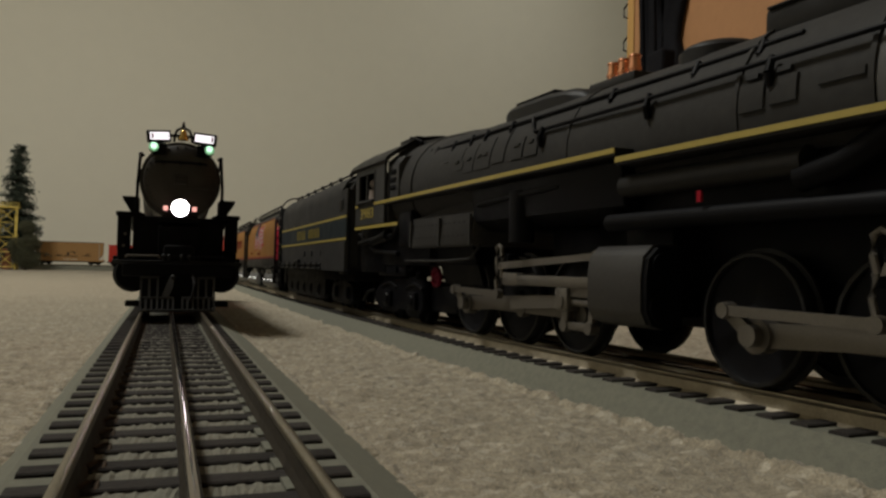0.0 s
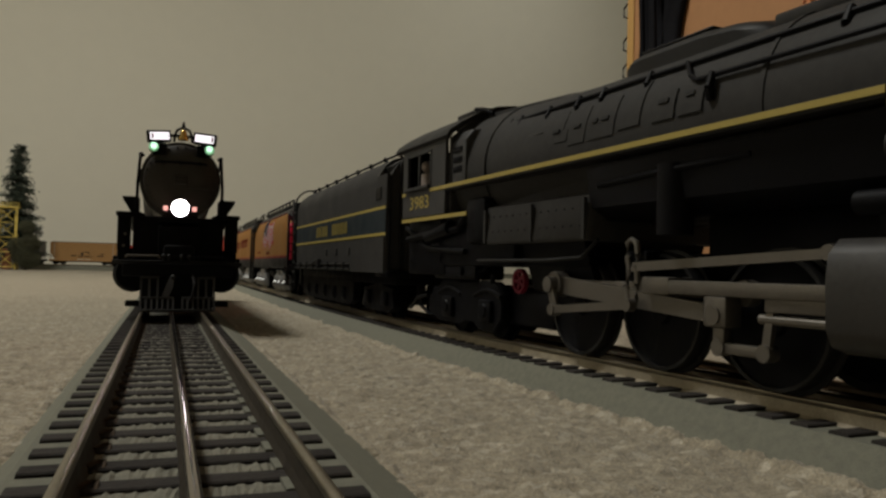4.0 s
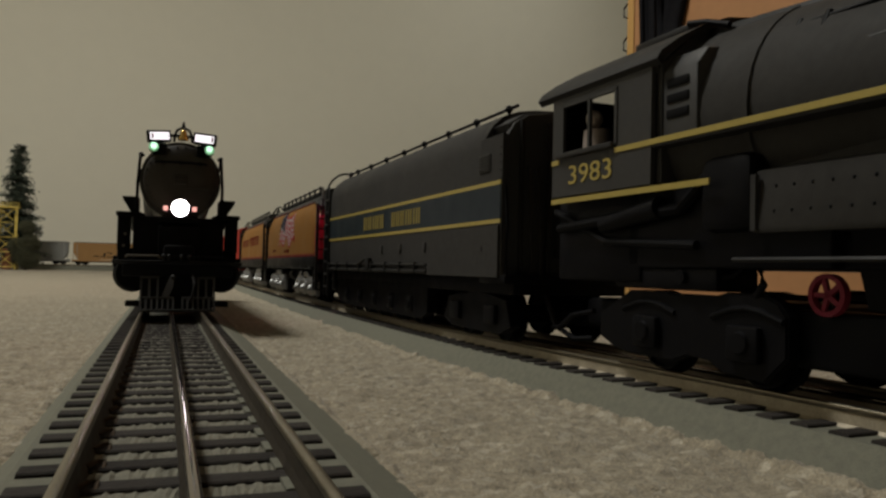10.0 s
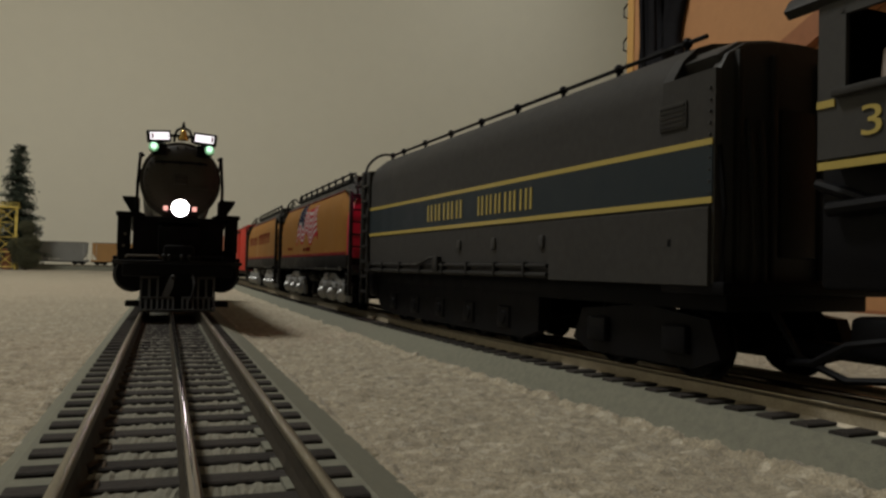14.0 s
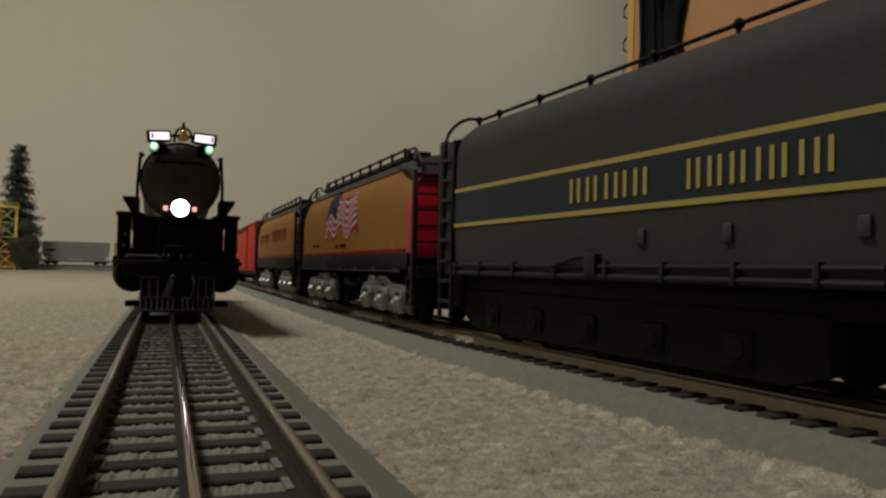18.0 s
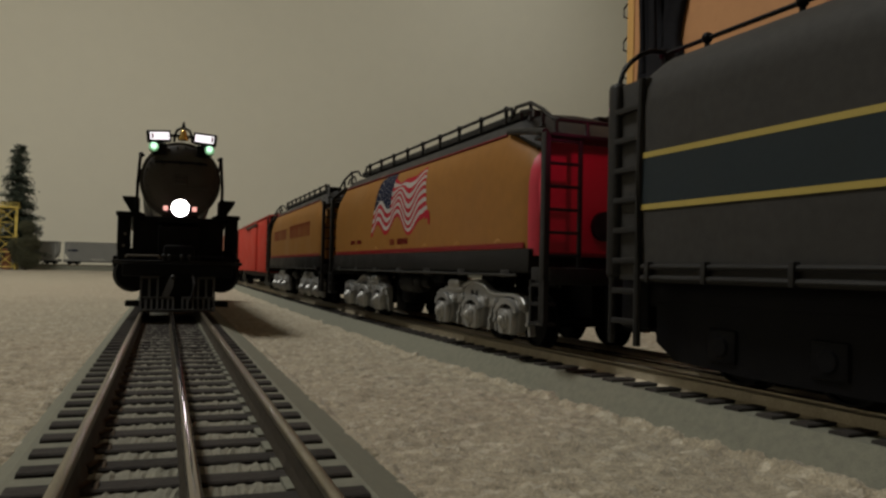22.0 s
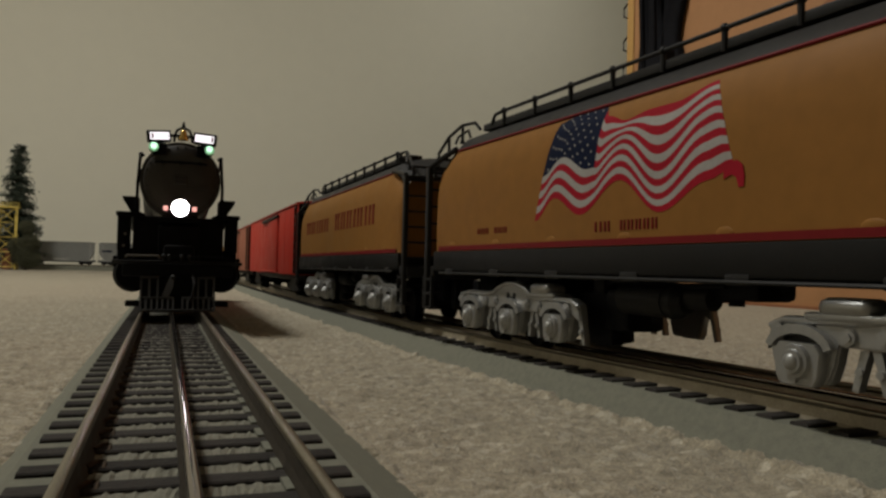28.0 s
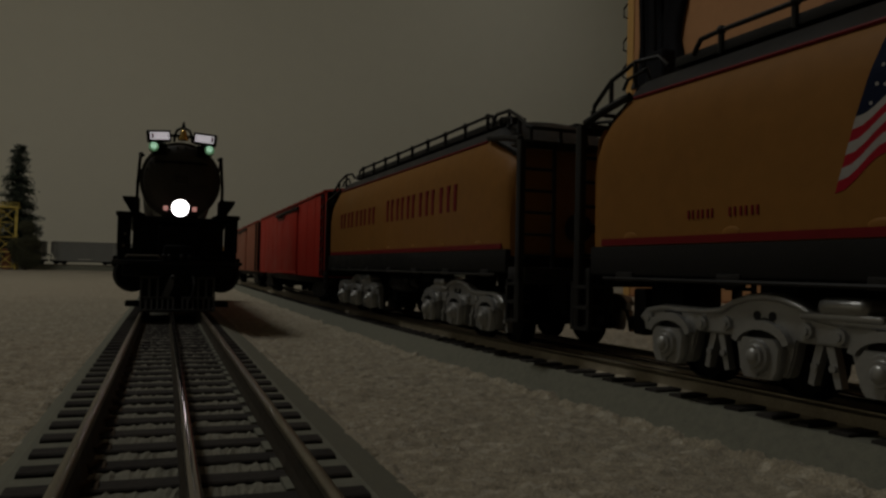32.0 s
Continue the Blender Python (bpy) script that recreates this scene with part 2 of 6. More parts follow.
tagged(part("ceiling", box(-2.5, 4.4, -2.8, 4.8, 2.44, 2.54), M_CEIL), "flat off-white painted ceiling", "ceiling", kind="structure")


def carpet_material():
    m = bpy.data.materials.new("cut_pile_carpet")
    m.use_nodes = True
    nt = m.node_tree
    b = nt.nodes["Principled BSDF"]
    b.inputs["Roughness"].default_value = 0.95
    b.inputs["Specular IOR Level"].default_value = 0.15
    b.inputs["Sheen Weight"].default_value = 0.25
    co = nt.nodes.new("ShaderNodeTexCoord")
    big, mid, fine = (nt.nodes.new("ShaderNodeTexNoise") for _ in range(3))
    for n, s, d in ((big, 9, 3), (mid, 260, 4), (fine, 1300, 2)):
        n.inputs["Scale"].default_value, n.inputs["Detail"].default_value = s, d
        nt.links.new(co.outputs["Object"], n.inputs["Vector"])
    r1 = nt.nodes.new("ShaderNodeValToRGB")
    r1.color_ramp.elements[0].position, r1.color_ramp.elements[1].position = 0.25, 0.78
    r1.color_ramp.elements[0].color, r1.color_ramp.elements[1].color = (0.205, 0.174, 0.124, 1), (0.425, 0.370, 0.272, 1)
    nt.links.new(mid.outputs["Fac"], r1.inputs["Fac"])
    r2 = nt.nodes.new("ShaderNodeMapRange")
    r2.inputs["From Min"].default_value, r2.inputs["From Max"].default_value = 0.3, 0.7
    r2.inputs["To Min"].default_value, r2.inputs["To Max"].default_value = 0.74, 1.28
    nt.links.new(fine.outputs["Fac"], r2.inputs["Value"])
    r3 = nt.nodes.new("ShaderNodeMapRange")
    r3.inputs["To Min"].default_value, r3.inputs["To Max"].default_value = 0.85, 1.12
    nt.links.new(big.outputs["Fac"], r3.inputs["Value"])
    k = nt.nodes.new("ShaderNodeMath")
    k.operation = "MULTIPLY"
    nt.links.new(r2.outputs["Result"], k.inputs[0])
    nt.links.new(r3.outputs["Result"], k.inputs[1])
    sc = nt.nodes.new("ShaderNodeVectorMath")
    sc.operation = "SCALE"
    nt.links.new(r1.outputs["Color"], sc.inputs[0])
    nt.links.new(k.outputs[0], sc.inputs["Scale"])
    # bright fibre ends and their sparkle, painted as specks among the duller pile
    tuft = nt.nodes.new("ShaderNodeTexVoronoi")
    tuft.inputs["Scale"].default_value = 420
    nt.links.new(co.outputs["Object"], tuft.inputs["Vector"])
    sep = nt.nodes.new("ShaderNodeSeparateColor")
    nt.links.new(tuft.outputs["Color"], sep.inputs["Color"])
    r4 = nt.nodes.new("ShaderNodeMapRange")
    r4.inputs["From Min"].default_value, r4.inputs["From Max"].default_value = 0.80, 0.97
    r4.inputs["To Min"].default_value, r4.inputs["To Max"].default_value = 0.0, 0.30
    nt.links.new(sep.outputs[0], r4.inputs["Value"])
    mx = nt.nodes.new("ShaderNodeMixRGB")
    mx.inputs[2].default_value = (0.72, 0.67, 0.56, 1)
    nt.links.new(r4.outputs["Result"], mx.inputs[0])
    nt.links.new(sc.outputs["Vector"], mx.inputs[1])
    nt.links.new(mx.outputs[0], b.inputs["Base Color"])
    r5 = nt.nodes.new("ShaderNodeMapRange")
    r5.inputs["From Min"].default_value, r5.inputs["From Max"].default_value = 0.93, 1.0
    r5.inputs["To Min"].default_value, r5.inputs["To Max"].default_value = 0.95, 0.35
    nt.links.new(sep.outputs[1], r5.inputs["Value"])
    nt.links.new(r5.outputs["Result"], b.inputs["Roughness"])
    bp = nt.nodes.new("ShaderNodeBump")
    bp.inputs["Strength"].default_value, bp.inputs["Distance"].default_value = 0.55, 0.0012
    nt.links.new(fine.outputs["Fac"], bp.inputs["Height"])
    nt.links.new(bp.outputs["Normal"], b.inputs["Normal"])
    return m


M_CARPET = carpet_material()


def carpet():
    """One sheet of pile: knotted tufts near the tracks, coarser further off."""
    def axis(*runs):
        return np.concatenate([np.arange(a, b - step / 2, step) for a, b, step in runs])
    xs = axis((-2.5, -0.3, 0.1), (-0.3, -0.16, 0.004), (-0.16, 0.36, 0.0012), (0.36, 0.6, 0.006), (0.6, 4.5, 0.1))
    ys = axis((-2.8, 0.0, 0.1), (0.0, 0.10, 0.004), (0.10, 0.46, 0.0012), (0.46, 1.0, 0.0032), (1.0, 1.6, 0.02), (1.6, 4.9, 0.1))
    x, y = np.meshgrid(xs, ys)
    rng = np.random.RandomState(11)
    # the nearest tuft of a jittered grid, each with its own height
    pitch = 0.0029
    jx, jy, jh = rng.uniform(0.1, 0.9, (256, 256)), rng.uniform(0.1, 0.9, (256, 256)), rng.uniform(0.45, 1.15, (256, 256))
    ci, cj = np.floor(x / pitch).astype(int), np.floor(y / pitch).astype(int)
    dome = np.full(x.shape, -1.0)
    for di in (-1, 0, 1):
        for dj in (-1, 0, 1):
            a, b = ci + di, cj + dj
            d2 = (x / pitch - a - jx[a % 256, b % 256]) ** 2 + (y / pitch - b - jy[a % 256, b % 256]) ** 2
            dome = np.maximum(dome, jh[a % 256, b % 256] * (1 - d2 / 0.62))
    z = 0.0010 * dome
    for k in range(14):
        ang, wave = rng.uniform(0, math.tau), rng.uniform(0.009, 0.045)
        z += 0.00016 * np.sin((x * math.cos(ang) + y * math.sin(ang)) * math.tau / wave + rng.uniform(0, math.tau))
    z += rng.uniform(-1, 1, x.shape) * 0.00034 - 0.0010
    z[(x < -0.3) | (x > 0.6) | (y < 0.0) | (y > 1.5)] = 0.0
    # the roadbeds press the pile down; at their edges it laps over them
    side = np.interp(y, LINE_Y, LINE_X)
    ragged = 0.0012 * np.sin(y * 410) + 0.0010 * np.sin(y * 173 + 1) + 0.0008 * np.sin(y * 977)
    under = ((x > -0.0325 + ragged) & (x < 0.0380 - ragged)) | (np.abs(x - side) < 0.0322 - ragged)
    lap = ((x > -0.037) & (x < 0.0425)) | (np.abs(x - side) < 0.0368)
    z[lap] += 0.0016
    z[under] = -0.004
    w = len(xs)
    k = np.arange((len(ys) - 1) * w).reshape(-1, w)[:, :-1].ravel()
    me = bpy.data.meshes.new("floor")
    me.from_pydata(np.stack((x.ravel(), y.ravel(), z.ravel()), -1).tolist(), [], np.stack((k, k + 1, k + w + 1, k + w), -1).tolist())
    me.polygons.foreach_set("use_smooth", [True] * len(me.polygons))
    me.materials.append(M_CARPET)
    ob = tagged(new("floor", me), "beige cut-pile carpet over the whole floor", "carpet", kind="structure")
    return ob


carpet()


# ---- tracks ----
def track(name, place, length, start, pitch, label, tie_parts, tie=0.0268, left=0.0350, right=0.0350, deep=0.0069, web=None):
    """Three-rail track with moulded roadbed; place(lat, s, z) gives a point on it."""
    tr = empty(name, label, "toy track")
    steps = max(2, int(length / 0.03))
    ss = [start + length * k / steps for k in range(steps + 1)]

    def run(nm, outline, material, lb=""):
        bm = bmesh.new()
        add_loft(bm, [[place(x, s, z) for x, z in outline] for s in ss])
        return part(nm, bm, material, tr, lb)

    run("roadbed", [(-left, -ZR), (-left + 0.001, -ZR + 0.0012), (-tie - 0.0012, -deep), (tie + 0.0012, -deep), (right - 0.001, -ZR + 0.0012), (right, -ZR)], M_ROADBED, "grey moulded plastic roadbed")
    for lat, mt, nm in ((-0.017, M_RAIL, "rail"), (0.017, M_RAIL, "rail"), (0.0, M_RAILC, "centre_rail")):
        h = 0.00105 if web else 0.00092
        top = [(lat - 0.0004, -0.0019), (lat - h, -0.0014), (lat - h, -0.0006)]
        top += [(lat + h * math.sin(a), -0.0006 + 0.0006 * math.cos(a)) for a in (-1.25, -0.9, -0.5, 0.0, 0.5, 0.9, 1.25)]
        top += [(lat + h, -0.0006), (lat + h, -0.0014), (lat + 0.0004, -0.0019)]
        head = run(nm, top, mt)
        for p in head.data.polygons:
            p.use_smooth = True
        f = 0.0026 if web else 0.0013
        run("rail_web", [(lat - f - 0.0002, -0.0070), (lat - f, -0.0060), (lat - 0.0008, -0.0044), (lat - 0.0006, -0.0015), (lat + 0.0006, -0.0015), (lat + 0.0008, -0.0044), (lat + f, -0.0060), (lat + f + 0.0002, -0.0070)], web or M_WEBD)
    # ties: near ones are pieces, the rest one mesh; rough ballast strips lie between them
    rng = random.Random(5)
    far_ties, strips = bmesh.new(), bmesh.new()
    n = int(length / pitch)
    for i in range(n):
        s = start + (i + 0.5) * pitch
        w = pitch * (0.5 if web else 0.43)
        outline = [(-tie, -deep - 0.0006), (-tie + 0.0003, -deep + 0.0008), (tie - 0.0003, -deep + 0.0008), (tie, -deep - 0.0006)]
        secs = [[place(x, s + k * w / 2, z) for x, z in outline] for k in (-1, -0.86, 0.86, 1)]
        secs = [[Vector((p.x, p.y, p.z - (0.0003 if j in (0, 3) else 0))) for p in sec] for j, sec in enumerate(secs)]
        if i < tie_parts:
            bm = bmesh.new()
            add_loft(bm, secs)
            part("tie", bm, M_TIE, tr)
        else:
            add_loft(far_ties, secs[::3])
        a, b = s + w / 2, s + pitch - w / 2
        cols = [-0.0155 + 0.031 * c / 44 for c in range(45)] if i < 40 else [-0.0155, 0.0155]
        g = [[strips.verts.new(place(x, a + (b - a) * v + (rng.uniform(-1, 1) * 0.0006 if i < 40 else 0), -deep + 0.00015 + (0.00025 if v == 0.5 else 0) + rng.uniform(-1, 1) * 0.00035)) for x in cols] for v in (0, 0.5, 1)]
        for r0, r1 in zip(g, g[1:]):
            for c in range(len(cols) - 1):
                strips.faces.new((r0[c], r0[c + 1], r1[c + 1], r1[c]))
    if far_ties.verts:
        tagged(part("far_tie", far_ties, M_TIE, tr), kind="stuff")
    else:
        far_ties.free()
    tagged(part("ballast", strips, M_BALLAST, tr, "lighter moulded ballast between the ties"), kind="stuff")
    return tr


def track_details(tr, pitch, start):
    """Brown clips along one rail; a broken grey strip paints the other's lit flange."""
    rng = random.Random(9)
    clip = bmesh.new()
    add_tube(clip, [(-0.0012, -0.0022, 0), (-0.0012, -0.0026, 0.0008), (0, -0.0008, 0.0011), (0.0012, 0.0008, 0.0007), (0.0012, -0.0022, 0)], 0.00045, 6)
    clip_ob = part("rail_clip", clip, M_CLIP, tr)
    strip_ob = part("flange_light_strip", box(-0.0007, 0.0007, -0.0036, 0.0036, -0.0004, 0.0004, 0.0002), M_ROADBED, tr)
    for i in range(44):
        s = start + (i + 0.5) * pitch
        for src, at in ((clip_ob, Vector((-0.0146 + rng.uniform(-1, 1) * 0.0003, s, ZR - 0.0064))), (strip_ob, Vector((0.0150, s + pitch / 2 + rng.uniform(-1, 1) * 0.0004, ZR - 0.0062)))):
            ob = src if i == 0 else new(src.name.split(".")[0], src.data)
            ob.parent = tr
            ob.location = at


M_CLIP = mat("dark_brown_clip", (0.055, 0.036, 0.020), 0.7, vary=0.3, scale=300, spec=0.2)
straight = track("straight_track", lambda x, s, z: Vector((x, s, ZR + z)), 2.4, 0.02, 0.0131, "three-rail toy track with dark ties on grey roadbed", 40, 0.0268, 0.0350, 0.0405)
track_details(straight, 0.0131, 0.02)
track("passing_track", lambda x, s, z: line(x, s, z), 3.2, -0.25, 0.0104, "three-rail toy track with dark ties on grey roadbed, curving gently", 90, 0.0277, 0.0350, 0.0350, 0.0052, M_RAILB)


# ---- trains: lengths in millimetres along the train, heights above the rail heads ----
class Car:
    """A car of the passing train. Its parts are built at their place q along the train."""

    def __init__(self, name, label, category, q0, q1, group="", place=None):
        self.q = (q0 + q1) / 2
        self.place = place            # where a drawn length falls along the built car
        self.ob = empty(name, label, category, group)
        MOVERS.append((self.ob, self.q / 1000, (q1 - q0) / 2000 * 0.68))

    def put(self, name, bm, material, parent=None, label="", smooth=0.6):
        if self.place:
            for v in bm.verts:
                v.co.y = self.place(v.co.y)
        bmesh.ops.transform(bm, matrix=Matrix.Scale(0.001, 4) @ Matrix.Translation((0, -self.q, 0)), verts=bm.verts)
        return part(name, bm, material, parent or self.ob, label, smooth)

    def put_at(self, name, bm, material, at, parent=None, label="", smooth=0.6):
        """The same for a part that turns about a place of its own."""
        bmesh.ops.transform(bm, matrix=Matrix.Scale(0.001, 4), verts=bm.verts)
        ob = part(name, bm, material, parent or self.ob, label, smooth)
        ob.location = (at[0] / 1000, (at[1] - self.q) / 1000, at[2] / 1000)
        return ob


def both(outline):
    """An outline given for one side, from the bottom middle up to the top middle, closed over both sides."""
    return outline + [(-x, z) for x, z in reversed(outline) if abs(x) > 1e-6]


def ring(x, y, z, r, seg=28):
    return [(x + r * math.cos(k * math.tau / seg), y, z + r * math.sin(k * math.tau / seg)) for k in range(seg)]


def barrel(sections, seg=32):
    """A body of round sections (q, z of the middle, radius)."""
    bm = bmesh.new()
    add_loft(bm, [ring(0, q, z, r, seg) for q, z, r in sections])
    return bm


def bars(car, name, spans, z0, z1, x, material, label):
    """A word that is a plain row of upright bars."""
    for a, b in spans:
        car.put(name, box(x - 0.25, x + 0.3, min(a, b), max(a, b), z0, z1), material, None, label, 0)
        label = ""


def word(start, end, strokes):
    """Where the upright bars of a word stand; strokes tells how many each sign has."""
    step = (end - start) / sum(1.0 if n == 2 else 0.6 for n in strokes)
    at, out = start, []
    for n in strokes:
        if n == 2:
            out += [(at + step * 0.10, at + step * 0.28), (at + step * 0.56, at + step * 0.74)]
        else:
            out.append((at + step * 0.18, at + step * 0.36))
        at += step * (1.0 if n == 2 else 0.6)
    return out


def wheel_mesh(r, width=5.0, spokes=0, flange=1.2):
    """A wheel in the (y, z) plane with its outer face towards -x."""
    bm = bmesh.new()
    n = 40 if spokes else 24
    prof = [(-width / 2, r * 0.93), (-width / 2, r * 0.985), (-width / 2 + 0.4, r), (width / 2 - 1, r), (width / 2 - 0.8, r + flange), (width / 2, r + flange), (width / 2, r * 0.93)]
    rings = [[bm.verts.new((x, rr * math.cos(k * math.tau / n), rr * math.sin(k * math.tau / n))) for k in range(n)] for x, rr in prof]
    rings.append(rings[0])
    for u, v in zip(rings, rings[1:]):
        for k in range(n):
            bm.faces.new((u[k], u[(k + 1) % n], v[(k + 1) % n], v[k]))
    bmesh.ops.recalc_face_normals(bm, faces=bm.faces)
    return bm


def wheel_centre(r, width=3.4):
    """A dished black disc with a hub and a raised counterweight, one turned piece."""
    bm = bmesh.new()
    n = 40
    prof = [(-width * 0.7, 0.001), (-width * 0.7, r * 0.18), (-width * 0.35, r * 0.22), (-width * 0.1, r * 0.4), (-width * 0.1, r * 0.84), (-width * 0.35, r * 0.935), (width * 0.3, r * 0.935), (width * 0.3, 0.001)]
    rings = [[bm.verts.new((x - (0.9 if 0.35 < rr / r < 0.85 and math.cos(k * math.tau / n) < -0.5 and x < 0 else 0), rr * math.cos(k * math.tau / n), rr * math.sin(k * math.tau / n))) for k in range(n)] for x, rr in prof]
    for u, v in zip(rings, rings[1:]):
        for k in range(n):
            bm.faces.new((u[k], u[(k + 1) % n], v[(k + 1) % n], v[k]))
    bmesh.ops.recalc_face_normals(bm, faces=bm.faces)
    return bm


def text_mesh(body, size):
    cu = bpy.data.curves.new("number", "FONT")
    cu.body, cu.size, cu.extrude, cu.resolution_u = body, size, 0.0, 3
    ob = bpy.data.objects.new("number", cu)
    scene.collection.objects.link(ob)
    dg = bpy.context.evaluated_depsgraph_get()
    me = bpy.data.meshes.new_from_object(ob.evaluated_get(dg))
    bm = bmesh.new()
    bm.from_mesh(me)
    bpy.data.objects.remove(ob)
    bpy.data.meshes.remove(me)
    return bm


def side_text(bm, q_start, q_end, z0, z1, x):
    """Lays flat letters on the side that faces -x, read from q_start on to q_end."""
    lo = Vector((min(v.co.x for v in bm.verts), min(v.co.y for v in bm.verts), 0))
    hi = Vector((max(v.co.x for v in bm.verts), max(v.co.y for v in bm.verts), 0))
    for v in bm.verts:
        u, w = (v.co.x - lo.x) / (hi.x - lo.x), (v.co.y - lo.y) / (hi.y - lo.y)
        v.co = Vector((x, q_start + (q_end - q_start) * u, z0 + (z1 - z0) * w))
    r = bmesh.ops.extrude_face_region(bm, geom=bm.faces[:])
    bmesh.ops.translate(bm, vec=(0.3, 0, 0), verts=[g for g in r["geom"] if isinstance(g, bmesh.types.BMVert)])
    bmesh.ops.recalc_face_normals(bm, faces=bm.faces)
    return bm


# ---- the passing locomotive ----
TURN = [-158, -108, -54, -7, 50, 108, 168, 248, 316, 384, 452, 522, 592, 662, 732]


def crank_angle(t):
    if t >= 14:
        return 732 + 74 * (t - 14)
    i = int(t)
    return TURN[i] + (TURN[i + 1] - TURN[i]) * (t - i)


def locomotive():
    e = Car("steam_locomotive", "grey toy steam locomotive with yellow stripes on the passing track", "locomotive", 10, 486, place=lambda q: q + 5.5 * min(max((q - 215) / 85, 0), 1))
    put = e.put
    put("boiler", barrel([(122, 71, 26.6), (200, 71.3, 26.6), (262, 71.7, 26.6), (330, 72, 26.9), (352, 72, 27.7), (388, 72.2, 29.6), (412, 72.2, 30.2)], 40), M_GREY, None, "grey painted boiler with seams and hatches")
    put("smokebox", barrel([(18, 71, 20), (22, 71, 25), (26, 71, 26.9), (121, 71, 26.9), (122, 71, 26.6)], 40), M_SMOKE, None, "lighter graphite grey smokebox")
    put("smokebox_door", barrel([(14, 71, 12), (16, 71, 19), (18, 71, 20)], 32), M_SMOKED)
    for q, r in ((122.6, 27.2), (161.5, 27.0), (240, 26.95), (381, 30.0)):
        put("boiler_band", barrel([(q - 0.7, 71.7, r), (q + 0.7, 71.7, r)], 40), M_GREY)
    # hatches and raised panels on the barrel's side
    def panel(q0, q1, z0, z1, out=0.42, material=M_GREY, name="hatch"):
        zc, r = 71.8, 26.7 + max(0, q0 - 325) * 0.045
        a0, a1 = math.asin((z0 - zc) / r), math.asin(min((z1 - zc) / r, 1))
        bm = bmesh.new()
        secs = []
        for q in (q0, q1):
            pts = [(-(r + out) * math.cos(a0 + (a1 - a0) * k / 5), q, zc + (r + out) * math.sin(a0 + (a1 - a0) * k / 5)) for k in range(6)]
            pts += [(-(r - 2) * math.cos(a0 + (a1 - a0) * k / 5), q, zc + (r - 2) * math.sin(a0 + (a1 - a0) * k / 5)) for k in reversed(range(6))]
            secs.append(pts)
        add_loft(bm, secs)
        put(name, bm, material)
    for q0, q1, z0, z1 in ((296, 310, 73, 86), (312, 322, 73, 85.5), (326, 334, 79, 86), (323, 331, 75, 79), (284, 294, 74, 88),
                           (142, 150, 71, 77.5), (152, 160, 70.5, 77.5), (124, 136, 73, 75), (259, 268, 73.5, 82), (269.6, 278.6, 73.5, 82)):
        panel(q0, q1, z0, z1)
    for q0, q1 in ((299, 303), (305, 308), (315, 319), (144, 148), (154, 158), (262, 265), (272, 276), (328, 332)):
        panel(q0, q1, 78.4, 79.6, 0.95, M_FRAME, "hatch_hinge")
    panel(340, 388, 80.4, 80.8, 0.3, M_GREYD, "seam")
    # stack casing, domes and boxes along the top
    def top_box(name, q0, q1, w, z0, z1, material, bev):
        bm = box(-w, w, q0, q1, z0, z1, bev)
        put(name, bm, material)
    bm = bmesh.new()
    add_loft(bm, [[(-w, q, 92), (-w, q, zt - 3.2), (-w * 0.86, q, zt - 1.1), (-w * 0.55, q, zt), (w * 0.55, q, zt), (w * 0.86, q, zt - 1.1), (w, q, zt - 3.2), (w, q, 92)] for q, w, zt in ((250, 9.5, 97.0), (254, 11.5, 99.6), (262, 12.8, 101.6), (274, 13.2, 102.6), (300, 13.2, 102.8), (306, 12.8, 102.4), (309, 11.8, 101.4))])
    put("sand_box", bm, M_FRAME)
    top_box("sand_box_lid", 272, 303, 10.5, 102.4, 103.2, M_FRAME, 0.4)
    top_box("stack_casing", 106, 165, 14, 92, 102.0, M_FRAME, 2.6)
    top_box("stack_casing_rim", 108, 163, 14.7, 100.2, 101.2, M_FRAME, 0.5)
    for q0, q1, zt in ((180, 206, 101.6), ):
        bm = bmesh.new()
        bmesh.ops.create_uvsphere(bm, u_segments=26, v_segments=14, radius=1.0, matrix=Matrix.Translation((0, (q0 + q1) / 2, 97.4)) @ Matrix.Diagonal((14.0, (q1 - q0) / 2, zt - 97.4, 1)))
        put("dome", bm, M_FRAME)
        bm = bmesh.new()
        add_loft(bm, [[(14.4 * math.cos(k * math.tau / 26), (q0 + q1) / 2 + (q1 - q0) / 2 * 1.03 * math.sin(k * math.tau / 26), z) for k in range(26)] for z in (92, 97.6)])
        put("dome_skirt", bm, M_FRAME)
    # long low saddle before the cab
    bm = bmesh.new()
    add_loft(bm, [[(-w, q, 93), (-w * 0.85, q, zt - 2), (-w * 0.4, q, zt), (w * 0.4, q, zt), (w * 0.85, q, zt - 2), (w, q, 93)] for q, w, zt in ((337, 5, 97.8), (343, 9, 99.4), (356, 12, 100.6), (380, 14, 101.8), (404, 16, 102.8), (418, 17, 104))])
    put("saddle", bm, M_FRAME)
    for q in (233, 239, 245):
        bm = cyl((-3, q, 99), (-3, q, 102.4), 1.9, 1.9, 14)
        add_cyl(bm, (-3, q, 102.4), (-3, q, 103.2), 2.4, 2.4, 14)
        add_cyl(bm, (-3, q, 103.2), (-3, q, 107.0), 2.1, 1.8, 14)
        add_cyl(bm, (-3, q, 107.0), (-3, q, 107.6), 2.3, 2.1, 14)
        put("safety_valve", bm, M_COPPER, None, "copper safety valve")
    put("valve_manifold", cyl((-3, 231, 101.5), (-3, 247, 101.5), 1.3, seg=10), M_COPPER)
    top_box("turret_base", 226, 252, 9, 96, 100.2, M_GREY, 1)
